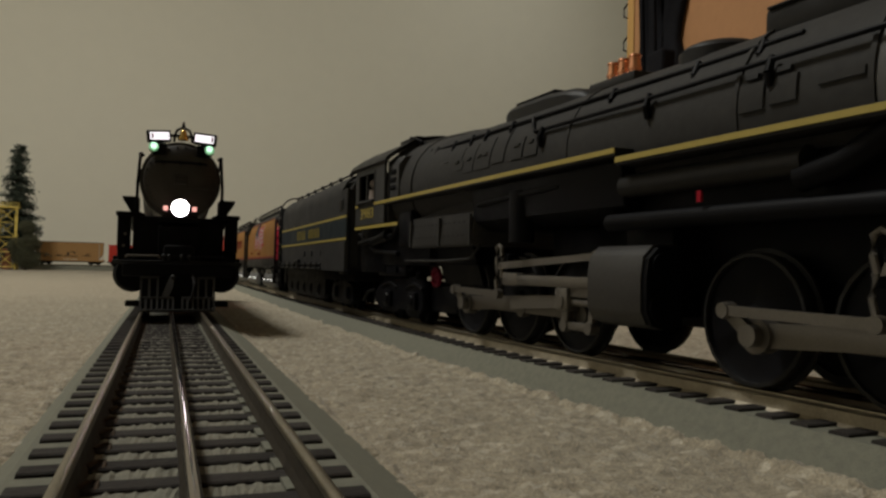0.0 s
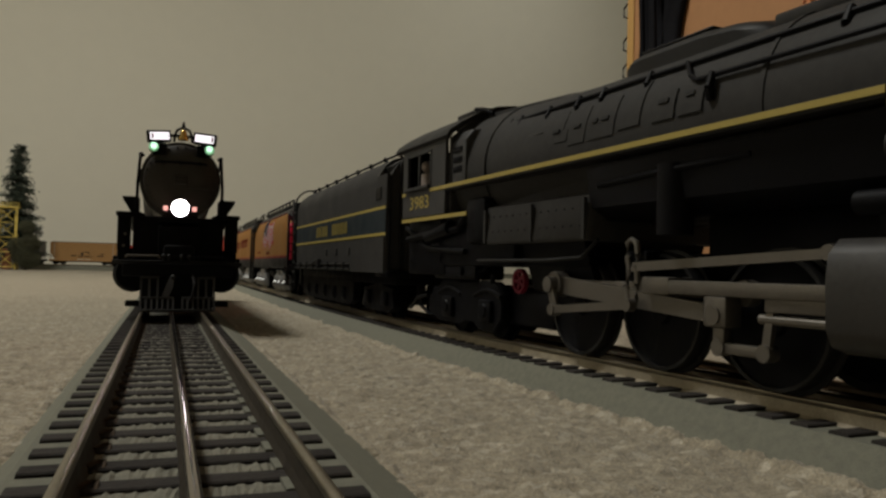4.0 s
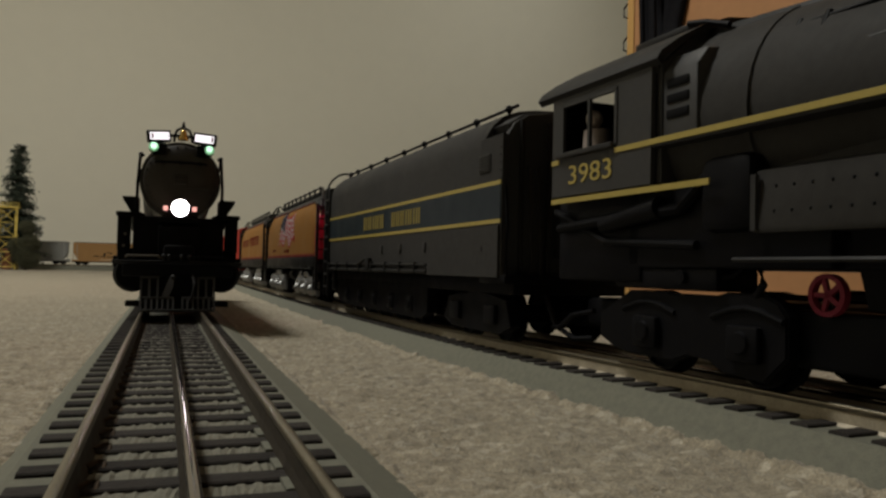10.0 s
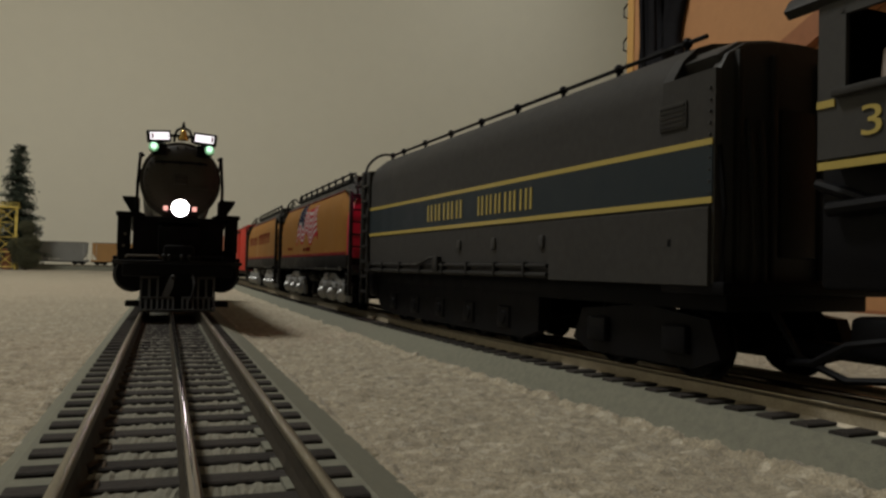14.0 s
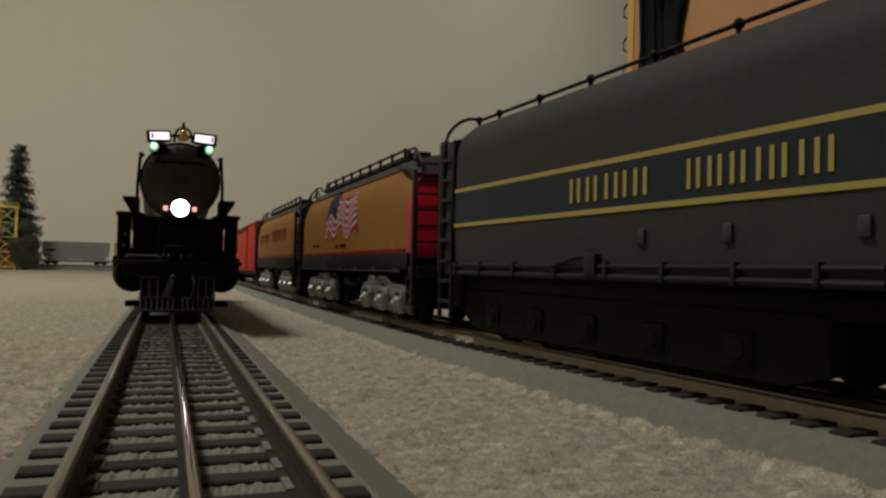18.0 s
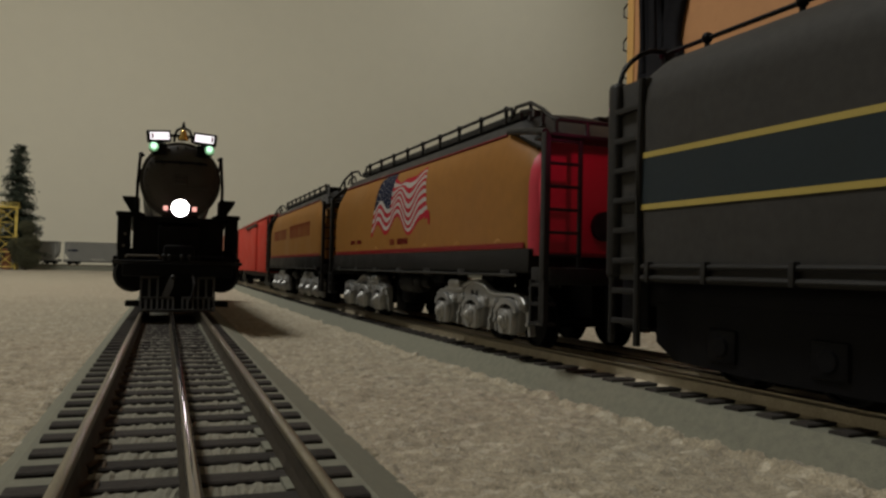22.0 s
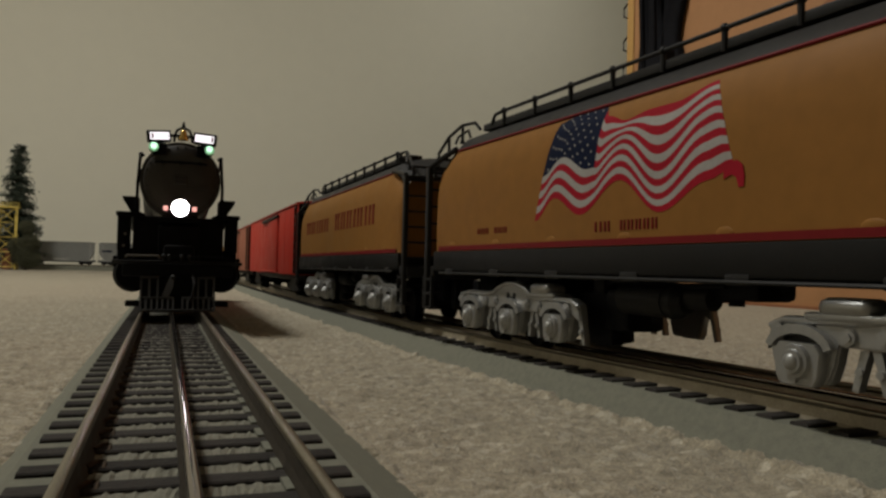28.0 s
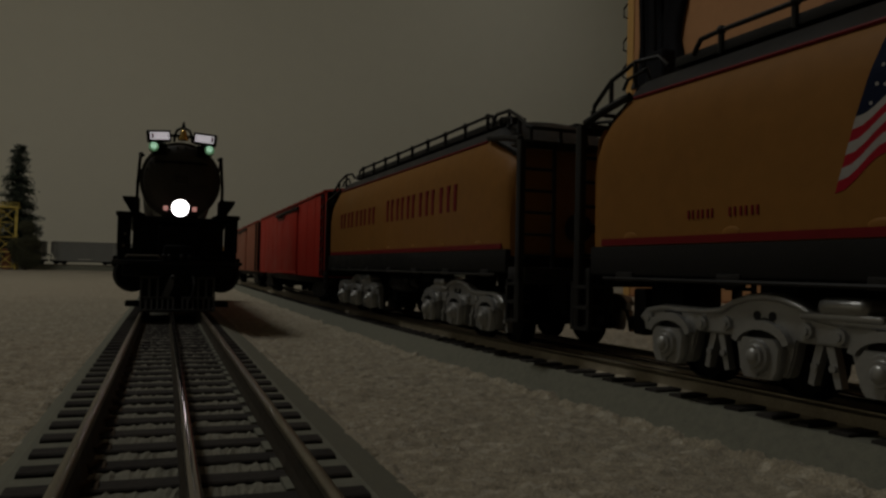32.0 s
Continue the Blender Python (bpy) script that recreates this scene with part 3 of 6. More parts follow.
    # handrails with their posts
    put("handrail", tube([(-21.5, 396, 89.5), (-21.3, 364, 90), (-20.8, 300, 90), (-20.5, 227, 89.4), (-20.2, 185, 89), (-20, 146, 89)], 0.75, 8), M_BLACK)
    put("handrail", tube([(-21.5, 270, 90), (-24, 266, 85), (-25.6, 262, 82.6), (-26.4, 200, 81.8), (-26.6, 148, 82.2), (-26.6, 30, 82.2)], 0.75, 8), M_BLACK)
    for q, x, z in ((364, -21.2, 90), (372, -21.2, 90), (343, -21, 90), (323.5, -20.9, 90), (309, -20.8, 90), (286, -20.8, 90), (221.3, -20.5, 89.4), (182.5, -20.2, 89), (158.5, -20, 89)):
        bm = cyl((x + 0.4, q, z + 1.3), (x - 1.4, q, z - 2.8), 0.95, 1.15, 10)
        add_cyl(bm, (x - 1.2, q, z - 2.8), (x - 0.6, q, z - 4.4), 1.35, 0.9, 10)
        put("handrail_post", bm, M_BLACK)
    for q in (256, 196.6, 150):
        bm = cyl((-26, q, 83.2), (-27.4, q, 79), 1.0, 1.15, 10)
        add_cyl(bm, (-27.2, q, 79), (-26.6, q, 75.6), 1.35, 1.1, 10)
        put("handrail_post", bm, M_BLACK)
    # running boards with yellow edges
    for sgn in (-1, 1):
        a, b = (-33.3, -22) if sgn < 0 else (22, 33.3)
        put("running_board", box(a, b, 203.5, 413, 64.8, 67.6, 0.3), M_FRAME)
        put("running_board", box(a, b, 24, 203, 61.8, 64.6, 0.3), M_FRAME)
        x = 33.5 * sgn
        put("stripe", box(x - 0.25, x + 0.25, 203.5, 413, 65.7, 67.3), M_YEL, None, "yellow painted stripe")
        put("stripe", box(x - 0.25, x + 0.25, 24, 203, 62.7, 64.3), M_YEL)
        put("stripe", box(x - 0.25, x + 0.25, 389, 466, 52.2, 53.9), M_YEL)
    # cab
    for sgn in (-1, 1):
        x0, x1 = (-33.2, -31.6) if sgn < 0 else (31.6, 33.2)
        put("cab_side", box(x0, x1, 413, 466.5, 54.6, 68.6), M_GREYD, None, "dark grey cab side below an open window", 0)
        put("cab_front_post", box(x0, x1, 413, 429, 68.6, 90.3), M_GREYD, None, "", 0)
        put("cab_rear_post", box(x0, x1, 460.5, 466.5, 68.6, 90.3), M_GREYD, None, "", 0)
        put("cab_header", box(x0, x1, 429, 460.5, 86.0, 91.0), M_GREYD, None, "", 0)
        if sgn > 0:
            # black panels added over the far window so the cab looks dark inside
            put("cab_dark_panel", box(x0, x1, 429, 460.5, 68.6, 86.0), M_BLACK, None, "", 0)
            put("cab_dark_lining", box(28, 29.5, 413, 466, 57, 96), M_BLACK, None, "", 0)
            for q0, q1 in ((427, 436), (439, 447)):
                for k in range(7):
                    put("shutter_slat", box(-12, -10.4, q0, q1, 71 + k * 2.0, 72.1 + k * 2.0), M_GREY, None, "", 0)
        xs = -33.4 if sgn < 0 else 33.4
        put("stripe", box(xs - 0.2, xs + 0.2, 413, 430, 65.7, 67.3), M_YEL)
        put("stripe", box(xs - 0.2, xs + 0.2, 462, 466.5, 65.7, 67.3), M_YEL)
        bm = bmesh.new()
        o = xs - 0.2 if sgn < 0 else xs - 1.0
        for a, b, z0, z1 in ((429, 430.2, 68.6, 86), (459.3, 460.5, 68.6, 86), (429, 460.5, 84.9, 86), (443.6, 444.8, 68.6, 86)):
            add_box(bm, o, o + 1.2, a, b, z0, z1)
        put("window_frame", bm, M_GREYD)
        put("arm_rest", box(xs - 1.6, xs + 1.0, 430, 462, 67.4, 69.2, 0.4), M_GREY)
    bm = bmesh.new()
    arc = [(-34.6, 89.6), (-33, 92.2), (-27, 96.5), (-18, 101.6), (-9, 105), (0, 106.2), (9, 105), (18, 101.6), (27, 96.5), (33, 92.2), (34.6, 89.6)]
    inner = [(x * 0.95, z - 1.6) for x, z in reversed(arc)]
    add_loft(bm, [[(x, q, z) for x, z in arc + inner] for q in (409, 475)])
    put("cab_roof", bm, M_FRAME)
    put("roof_hatch", box(-10, 10, 425, 452, 104.6, 107.8, 0.8), M_FRAME)
    put("cab_front_wall", prism([(-31, 55), (-31, 89), (-18, 100), (0, 104), (18, 100), (31, 89), (31, 55)], 411, 413.2), M_GREYD)
    put("backhead", prism([(-24, 55), (-26, 74), (-18, 92), (0, 98), (18, 92), (26, 74), (24, 55)], 413.2, 438), M_BLACK)
    # black sheet added across the open cab back, for the dark inside
    put("cab_dark_back", box(-31, 31, 464.6, 466.2, 57, 89.6), M_BLACK, None, "", 0)
    put("cab_floor", box(-31, 31, 413, 466, 54.6, 57, 0), M_BLACK)
    put("louvre_box", prism([(-30.8, 67.8), (-30.8, 86), (-27, 91), (-20, 92), (-20, 67.8)], 397, 411.4, 1.2), M_GREYD)
    for z in (72.5, 76.8, 81.2):
        put("louvre", box(-31.3, -30.4, 400, 409, z, z + 2.6, 0.4), M_BLACK)
    put("roof_pipe", tube([(-15, 402, 100), (-15.5, 411, 103.2), (-16, 418, 104.6)], 0.9, 8), M_BLACK)
    # figure leaning in the cab window
    bm = bmesh.new()
    bmesh.ops.create_uvsphere(bm, u_segments=10, v_segments=8, radius=3.0, matrix=Matrix.Translation((-26, 452, 80.5)))
    add_cyl(bm, (-24, 452, 62), (-25, 452, 77), 6, 4.2, 12)
    put("cab_figure", bm, M_SKIN, None, "small painted plastic figure")
    number = side_text(text_mesh("3983", 10), 455.5, 431.5, 58.3, 64.6, -33.55)
    put("cab_number", number, M_YEL, None, "yellow painted cab number", 0)
    # firebox, ashpan and frame below the cab
    put("firebox", prism([(-29.5, 39.5), (-30.2, 41), (-28.8, 54.6), (-24, 56), (-24, 62), (24, 62), (24, 56), (28.8, 54.6), (30.2, 41), (29.5, 39.5)], 304, 379, 1.5), M_GREY, None, "grey riveted firebox side")
    bm = bmesh.new()
    for q in list(np.arange(309, 376, 5.2)):
        for z in (44.5, 50.5):
            bmesh.ops.create_icosphere(bm, subdivisions=1, radius=0.55, matrix=Matrix.Translation((-30.0 + (z - 41) * 0.1, float(q), z)))
    tagged(put("rivet", bm, M_BLACK), kind="stuff")
    for q in (306, 340, 377):
        put("firebox_strap", box(-30.9, -29.6, q - 0.8, q + 0.8, 40, 53.6), M_GREY)
    put("cab_underframe", box(-28, -6, 424, 470, 26.4, 54, 1.0), M_BLACK)
    put("cab_underframe", box(-7, 28, 424, 470, 31.0, 54, 1.0), M_BLACK)
    put("cab_underframe", box(-28, 28, 357, 430, 30.8, 53.6, 1.0), M_BLACK)
    bm = box(-27, -12, 393, 438, 24.6, 31, 1.2)
    add_cyl(bm, (-27, 406, 28.4), (-28.4, 406, 28.4), 2.0, seg=14)
    put("stoker_engine", bm, M_BLACK)
    put("drain_pipe", tube([(-25, 396, 31), (-25, 393, 28.4), (-24.5, 390, 28.8), (-24, 387, 31)], 0.6, 6), M_BLACK)
    put("drain_pipe", tube([(-25, 380, 31), (-25, 379, 27), (-24, 382, 24)], 1.1, 8), M_BLACK)
    put("ash_pan", prism([(-20, 22), (-26, 39.5), (26, 39.5), (20, 22)], 312, 354), M_BLACK)
    put("under_cab_pipe", tube([(-30, 466, 44), (-30.5, 430, 46), (-30, 404, 47), (-28, 392, 58)], 1.7, 8), M_BLACK)
    put("under_cab_pipe", tube([(-29, 470, 50), (-29, 440, 39), (-29.5, 398, 37)], 1.3, 8), M_BLACK)
    put("feed_pump", box(-31, -22, 378, 396, 40, 60, 3), M_BLACK)
    put("injector", cyl((-30, 412, 48), (-30, 440, 44), 3.4, 2.4, 12), M_BLACK)
    put("rear_frame_beam", box(-24, 24, 312, 466, 31.0, 38.6, 0.6), M_BLACK)
    put("main_frame", box(-9, 9, 40, 274, 13, 47, 0.8), M_BLACK)
    put("main_frame", box(-9, 9, 272, 350, 13, 35.5, 0.8), M_BLACK)
    put("front_frame_deck", box(-22, 22, 30, 300, 47, 62, 2), M_BLACK)
    put("drawbar", box(-4, 4, 440, 516, 8, 12, 1), M_BLACK)
    # trailing truck and the red valve wheel beside it
    for sgn in (-1, 1):
        beam = [(372, 9), (372, 19.4), (375, 22.8), (379, 24.4), (392, 24.6), (396, 23.6), (413, 23.6), (417, 24.4), (433, 24.0), (441, 20), (449, 16), (449, 8.4), (441, 5.4), (435, 4.4), (413, 4), (407, 6.2), (399, 6), (394, 3.4), (379, 2.6)]
        bm = slab(beam, *sorted((20.5 * sgn, 24.5 * sgn)))
        ends = [x for x in bm.edges if abs(x.verts[0].co.x - x.verts[1].co.x) < 1e-7]
        bmesh.ops.bevel(bm, geom=ends, offset=0.6, segments=2, affect="EDGES")
        bmesh.ops.recalc_face_normals(bm, faces=bm.faces)
        side = put("trailing_truck_frame", bm, M_BLACK)
        for q in (385, 424):
            bm = box(*sorted((24.3 * sgn, 26.6 * sgn)), q - 5.5, q + 5.5, 7, 16.5, 1.0)
            add_cyl(bm, (26.4 * sgn, q, 12), (27.4 * sgn, q, 12), 3.2, 2.6, 18)
            put("trailing_journal", bm, M_BLACK, side)
            put("leaf_spring", tube([(24.6 * sgn, q - 12, 18.0), (24.6 * sgn, q - 5, 20.2), (24.6 * sgn, q, 20.8), (24.6 * sgn, q + 5, 20.2), (24.6 * sgn, q + 12, 18.0)], 0.9, 8), M_BLACK, side)
    put("truck_cradle", box(-20, 20, 379, 435, 6, 22.0, 2.5), M_BLACK)
    put("brake_rigging", box(-20, -7, 340, 376, 7, 21, 2.0), M_BLACK)
    for q in (385, 424):
        for x in (-16.5, 16.5):
            bm = wheel_mesh(10.8)
            add_cyl(bm, (-1.2, 0, 0), (1.2, 0, 0), 10.2, seg=24)
            bmesh.ops.translate(bm, vec=(x, q, 11), verts=bm.verts)
            put("trailing_wheel", bm, M_BLACK)
        put("axle", cyl((-20, q, 11), (20, q, 11), 3, seg=16), M_BLACK)
    put("brake_hose", tube([(-22, 456, 16), (-24, 466, 14), (-23, 476, 9), (-20, 486, 8)], 1.0, 6), M_BLACK)
    put("drawbar_box", box(-12, 12, 456, 476, 10, 20, 2), M_BLACK)
    bm = bmesh.new()
    n = 20
    rings = [[bm.verts.new((-21 + dx, 363.5 + r * math.cos(k * math.tau / n), 25 + r * math.sin(k * math.tau / n))) for k in range(n)] for dx, r in ((-1, 3.8), (-1, 5.0), (1, 5.0), (1, 3.8))]
    rings.append(rings[0])
    for u, v in zip(rings, rings[1:]):
        for k in range(n):
            bm.faces.new((u[k], u[(k + 1) % n], v[(k + 1) % n], v[k]))
    for k in range(5):
        add_box(bm, -21.6, -20.6, 0, 4.4, -0.6, 0.6, m=Matrix.Translation((0, 363.5, 25)) @ Matrix.Rotation(k * math.tau / 5, 4, "X"))
    bmesh.ops.recalc_face_normals(bm, faces=bm.faces)
    put("valve_wheel", bm, M_VALVE, None, "small red spoked valve wheel")
    put("valve_stem", cyl((-20.5, 363.5, 25), (-10, 363.5, 25), 1.2, seg=8), M_BLACK)
    # air tanks and pipes over the front engine
    for sgn in (-1, 1):
        bm = cyl((27 * sgn, 138, 56), (27 * sgn, 206, 56), 3.6, seg=18)
        put("air_tank", bm, M_FRAME)
        bm = cyl((27 * sgn, 60, 45), (27 * sgn, 214, 45), 2.7, seg=16)
        put("steam_pipe", bm, M_BLACK)
    put("steam_pipe", tube([(-27, 140, 52), (-28, 128, 54), (-27, 116, 60), (-25, 108, 66)], 3.4, 12), M_BLACK)
    # black shells added where the running boards shade the boiler's grey lower side
    put("boiler_shade_shell", prism([(-30, 63), (-28.5, 50), (-22, 46), (22, 46), (28.5, 50), (30, 63)], 205, 306, 1.0), M_BLACK)
    put("boiler_shade_shell", prism([(-24, 61), (-22, 48), (22, 48), (24, 61)], 30, 205, 1.0), M_BLACK)
    put("red_tag", box(-30.4, -29.6, 169.5, 171, 48.5, 51.5), M_FLAGRED)
    put("air_pump", cyl((-27, 268, 40), (-27, 268, 60), 5, seg=18), M_BLACK)
    put("pipe", tube([(-29, 300, 57), (-30, 270, 58), (-29, 240, 59)], 1.0, 8), M_BLACK)
    put("pipe", tube([(-30, 384, 33), (-30, 330, 33), (-27, 312, 34), (-26, 304, 40)], 0.7, 6), M_FRAME)
    # two engine units: cylinders, drivers and rods
    for unit, (wheels, cyl_q, main) in enumerate((((328.5, 286, 243.5), (190.5, 217), 0), ((161.8, 119.5, 77), (26, 50), 0))):
        for sgn in (-1, 1):
            bm = bmesh.new()
            prof = [(20, 14), (26, 12.6), (31, 14.2), (33.0, 18), (33.2, 28), (32.4, 34), (29, 37.4), (20, 38)]
            add_loft(bm, [[(x * sgn, q, z) for x, z in prof] for q in cyl_q])
            put("cylinder", bm, M_CYL, None, "grey painted steam cylinder", 0.9)
            bm = bmesh.new()
            for q in (cyl_q[0] - 2.2, ):
                add_loft(bm, [[(x * sgn * 0.985, qq, 13 + (z - 13) * 0.97) for x, z in prof] for qq in (q, q + 2.3)])
                add_cyl(bm, (27 * sgn, q - 1, 19.5), (27 * sgn, q, 19.5), 5.0, seg=16)
                add_cyl(bm, (27.5 * sgn, q - 1, 31.5), (27.5 * sgn, q, 31.5), 3.6, seg=14)
            put("cylinder_head", bm, M_BLACK)
            put("cylinder_saddle", box(-20, 20, cyl_q[0] + 2, cyl_q[1] - 2, 16, 47, 1), M_BLACK) if sgn < 0 else None
            for i, q in enumerate(wheels):
                w = e.put_at("driving_wheel", wheel_centre(17.6), M_BLACK, (17.5 * sgn, q, 17.7))
                tyre = wheel_mesh(17.7)
                bmesh.ops.transform(tyre, matrix=Matrix.Scale(0.001, 4), verts=tyre.verts)
                part("tyre", tyre, M_FRAME, w, "dull steel tyre", 0.6)
                if sgn > 0:
                    w.scale = (-1, 1, 1)
                home = w.location.copy()
                TURNERS.append((w, lambda t, h=home, s=sgn: Matrix.Translation(h) @ Matrix.Rotation(radians(crank_angle(t)), 4, "X") @ Matrix.Rotation(0 if s < 0 else math.pi, 4, "Z")))
                if sgn > 0:
                    w.scale = (1, 1, 1)
                if sgn < 0:
                    put("axle", cyl((-15, q, 17.7), (15, q, 17.7), 3.4, seg=14), M_BLACK)
        R = 9.0
        q1, q2, q3 = wheels

        def pin(t, q, R=R, d=0.0):
            a = radians(crank_angle(t) + d)
            return q + R * math.cos(a), 17.7 + R * math.sin(a)

        def loc(x, q, z):
            return Vector((x / 1000, (q - e.q) / 1000, z / 1000))

        # side rod, which joins the three wheels
        bm = bmesh.new()
        add_box(bm, -1.1, 1.1, q3 - q1, 0, -1.9, 1.9, 0.4)
        for q in (0, q2 - q1, q3 - q1):
            add_cyl(bm, (-1.6, q, 0), (1.6, q, 0), 3.4, seg=16)
        rod = e.put_at("side_rod", bm, M_STEEL, (-22, q1, 17.7))
        TURNERS.append((rod, lambda t, q=q1: Matrix.Translation(loc(-22, *pin(t, q)))))
        # main rod, from the rear crank pin to the crosshead
        span = q1 - (q3 + 4.5) + 0.0
        bm = bmesh.new()
        add_loft(bm, [[(-1.2, y, -h), (-1.2, y, h), (1.2, y, h), (1.2, y, -h)] for y, h in ((2, 3.2), (-6, 3.0), (-span + 6, 2.3), (-span, 2.3))])
        add_cyl(bm, (-2.2, 0, 0), (2.0, 0, 0), 4.6, seg=18)
        add_cyl(bm, (-3.0, 0, 0), (-2.0, 0, 0), 2.6, seg=12)
        add_cyl(bm, (-1.8, -span, 0), (1.8, -span, 0), 3.0, seg=14)
        main_rod = e.put_at("main_rod", bm, M_STEEL, (-25, q1, 17.7))

        def head_q(t, q=q1, span=span):
            a, z = pin(t, q)
            return a - math.sqrt(span ** 2 - (z - 18.6) ** 2)

        def main_pose(t, q=q1):
            a, z = pin(t, q)
            b = head_q(t, q)
            return Matrix.Translation(loc(-25, a, z)) @ Matrix.Rotation(math.atan2(z - 18.6, a - b), 4, "X")
        TURNERS.append((main_rod, main_pose))
        # crosshead and the small union link that swings with it
        bm = bmesh.new()
        add_box(bm, -3, 3, -4, 4, -3, 5, 0.8)
        add_box(bm, -1.5, 1.5, -2, 2, -9, -3, 0.5)
        add_box(bm, -1.2, 1.2, -15, 1.5, -9.6, -6.8, 0.5)
        add_cyl(bm, (-3.6, 0, 0), (-2.6, 0, 0), 2.4, seg=14)
        add_cyl(bm, (-1.8, -15, -8.2), (1.8, -15, -8.2), 2.2, seg=12)
        add_cyl(bm, (-1.8, 0, -8.2), (1.8, 0, -8.2), 2.2, seg=12)
        add_loft(bm, [[(-1.0, -15 + dy, -8 + dz) for dy, dz in ((-1.2, 0), (1.2, 0), (-1.0, 15), (-3.2, 15))], [(0.6, -15 + dy, -8 + dz) for dy, dz in ((-1.2, 0), (1.2, 0), (-1.0, 15), (-3.2, 15))]])
        head = e.put_at("crosshead", bm, M_STEEL, (-26, q3 + 4.5, 18.6))
        TURNERS.append((head, lambda t, q=q1, h=head_q: Matrix.Translation(loc(-26, h(t), 18.6))))
        # fixed guides, piston rod and valve gear
        put("crosshead_guide", box(-28.6, -24, cyl_q[1], q3 + 33, 23.6, 27.4, 0.5), M_STEEL)
        put("guide_bracket", box(-28.8, -18, q3 + 25, q3 + 36, 23.2, 28.2, 0.6), M_STEEL)
        put("piston_rod", cyl((-26, cyl_q[1], 18.6), (-26, q3 - 4, 18.6), 1.3, seg=10), M_STEEL)
        put("valve_rod_guide", box(-27.6, -25, cyl_q[1], q3 - 6, 20.4, 25, 0.5), M_STEEL)
        bm = bmesh.new()
        add_loft(bm, [[(-26.6, y, z) for y, z in ((q2 + 0, 32.4), (q2 + 1, 29.6), (cyl_q[1] + 5, 33.2), (cyl_q[1] + 4, 35.6))], [(-25, y, z) for y, z in ((q2 + 0, 32.4), (q2 + 1, 29.6), (cyl_q[1] + 5, 33.2), (cyl_q[1] + 4, 35.6))]])
        add_cyl(bm, (-27.4, cyl_q[1] + 4, 34.6), (-24.6, cyl_q[1] + 4, 34.6), 1.9, seg=12)
        put("radius_rod", bm, M_STEEL)
        put("valve_stem", cyl((-26, cyl_q[1], 33.6), (-26, cyl_q[1] + 6, 34.2), 1.0, seg=8), M_STEEL)
        # expansion link: a slotted curved lever
        bm = bmesh.new()
        add_tube(bm, [(-26, q2 - 1.2, 31), (-26, q2 - 1.6, 35), (-26, q2 - 1.0, 38.4), (-26, q2 + 1.0, 39.4), (-26, q2 + 3.0, 38.2), (-26, q2 + 3.0, 34), (-26, q2 + 2.0, 30)], 0.9, 8)
        add_tube(bm, [(-26, q2 + 2.4, 30), (-26, q2 + 3.2, 25), (-26, q2 + 2.2, 20.5), (-26, q2, 19), (-26, q2 - 1.6, 21.5), (-26, q2 - 1.6, 26), (-26, q2 - 1.2, 31)], 0.9, 8)
        put("expansion_link", bm, M_STEEL)
        put("link_bracket", box(-25, -16, q2 - 4, q2 + 5, 27, 36, 0.8), M_BLACK)
        # eccentric crank and its rod
        bm = bmesh.new()
        add_box(bm, -0.9, 0.9, -1.9, 1.9, 0, 9.5, 0.5)
        add_cyl(bm, (-1.6, 0, 0), (1.2, 0, 0), 2.8, seg=14)
        add_cyl(bm, (-1.6, 0, 9.5), (1.2, 0, 9.5), 2.2, seg=12)
        ecc = e.put_at("eccentric_crank", bm, M_STEEL, (-28.4, q1, 17.7))

        def ecc_end(t, q=q1):
            a, z = pin(t, q)
            return a + 9.5 * math.cos(radians(crank_angle(t) + 196)), z + 9.5 * math.sin(radians(crank_angle(t) + 196))
        TURNERS.append((ecc, lambda t, q=q1: Matrix.Translation(loc(-28.4, *pin(t, q))) @ Matrix.Rotation(radians(crank_angle(t) + 196 - 90), 4, "X")))
        reach = q1 - q2
        bm = bmesh.new()
        add_loft(bm, [[(-0.9, y, -1.3), (-0.9, y, 1.3), (0.9, y, 1.3), (0.9, y, -1.3)] for y in (0, -reach)])
        for y in (0, -reach):
            add_cyl(bm, (-1.3, y, 0), (1.3, y, 0), 2.0, seg=12)
        er = e.put_at("eccentric_rod", bm, M_STEEL, (-29.6, q1, 17.7))

        def er_pose(t, q=q1, reach=reach):
            a, z = ecc_end(t, q)
            return Matrix.Translation(loc(-29.6, a, z)) @ Matrix.Rotation(math.asin(max(-0.3, min(0.3, (z - 19.6) / reach))), 4, "X")
        TURNERS.append((er, er_pose))
    return e


locomotive()


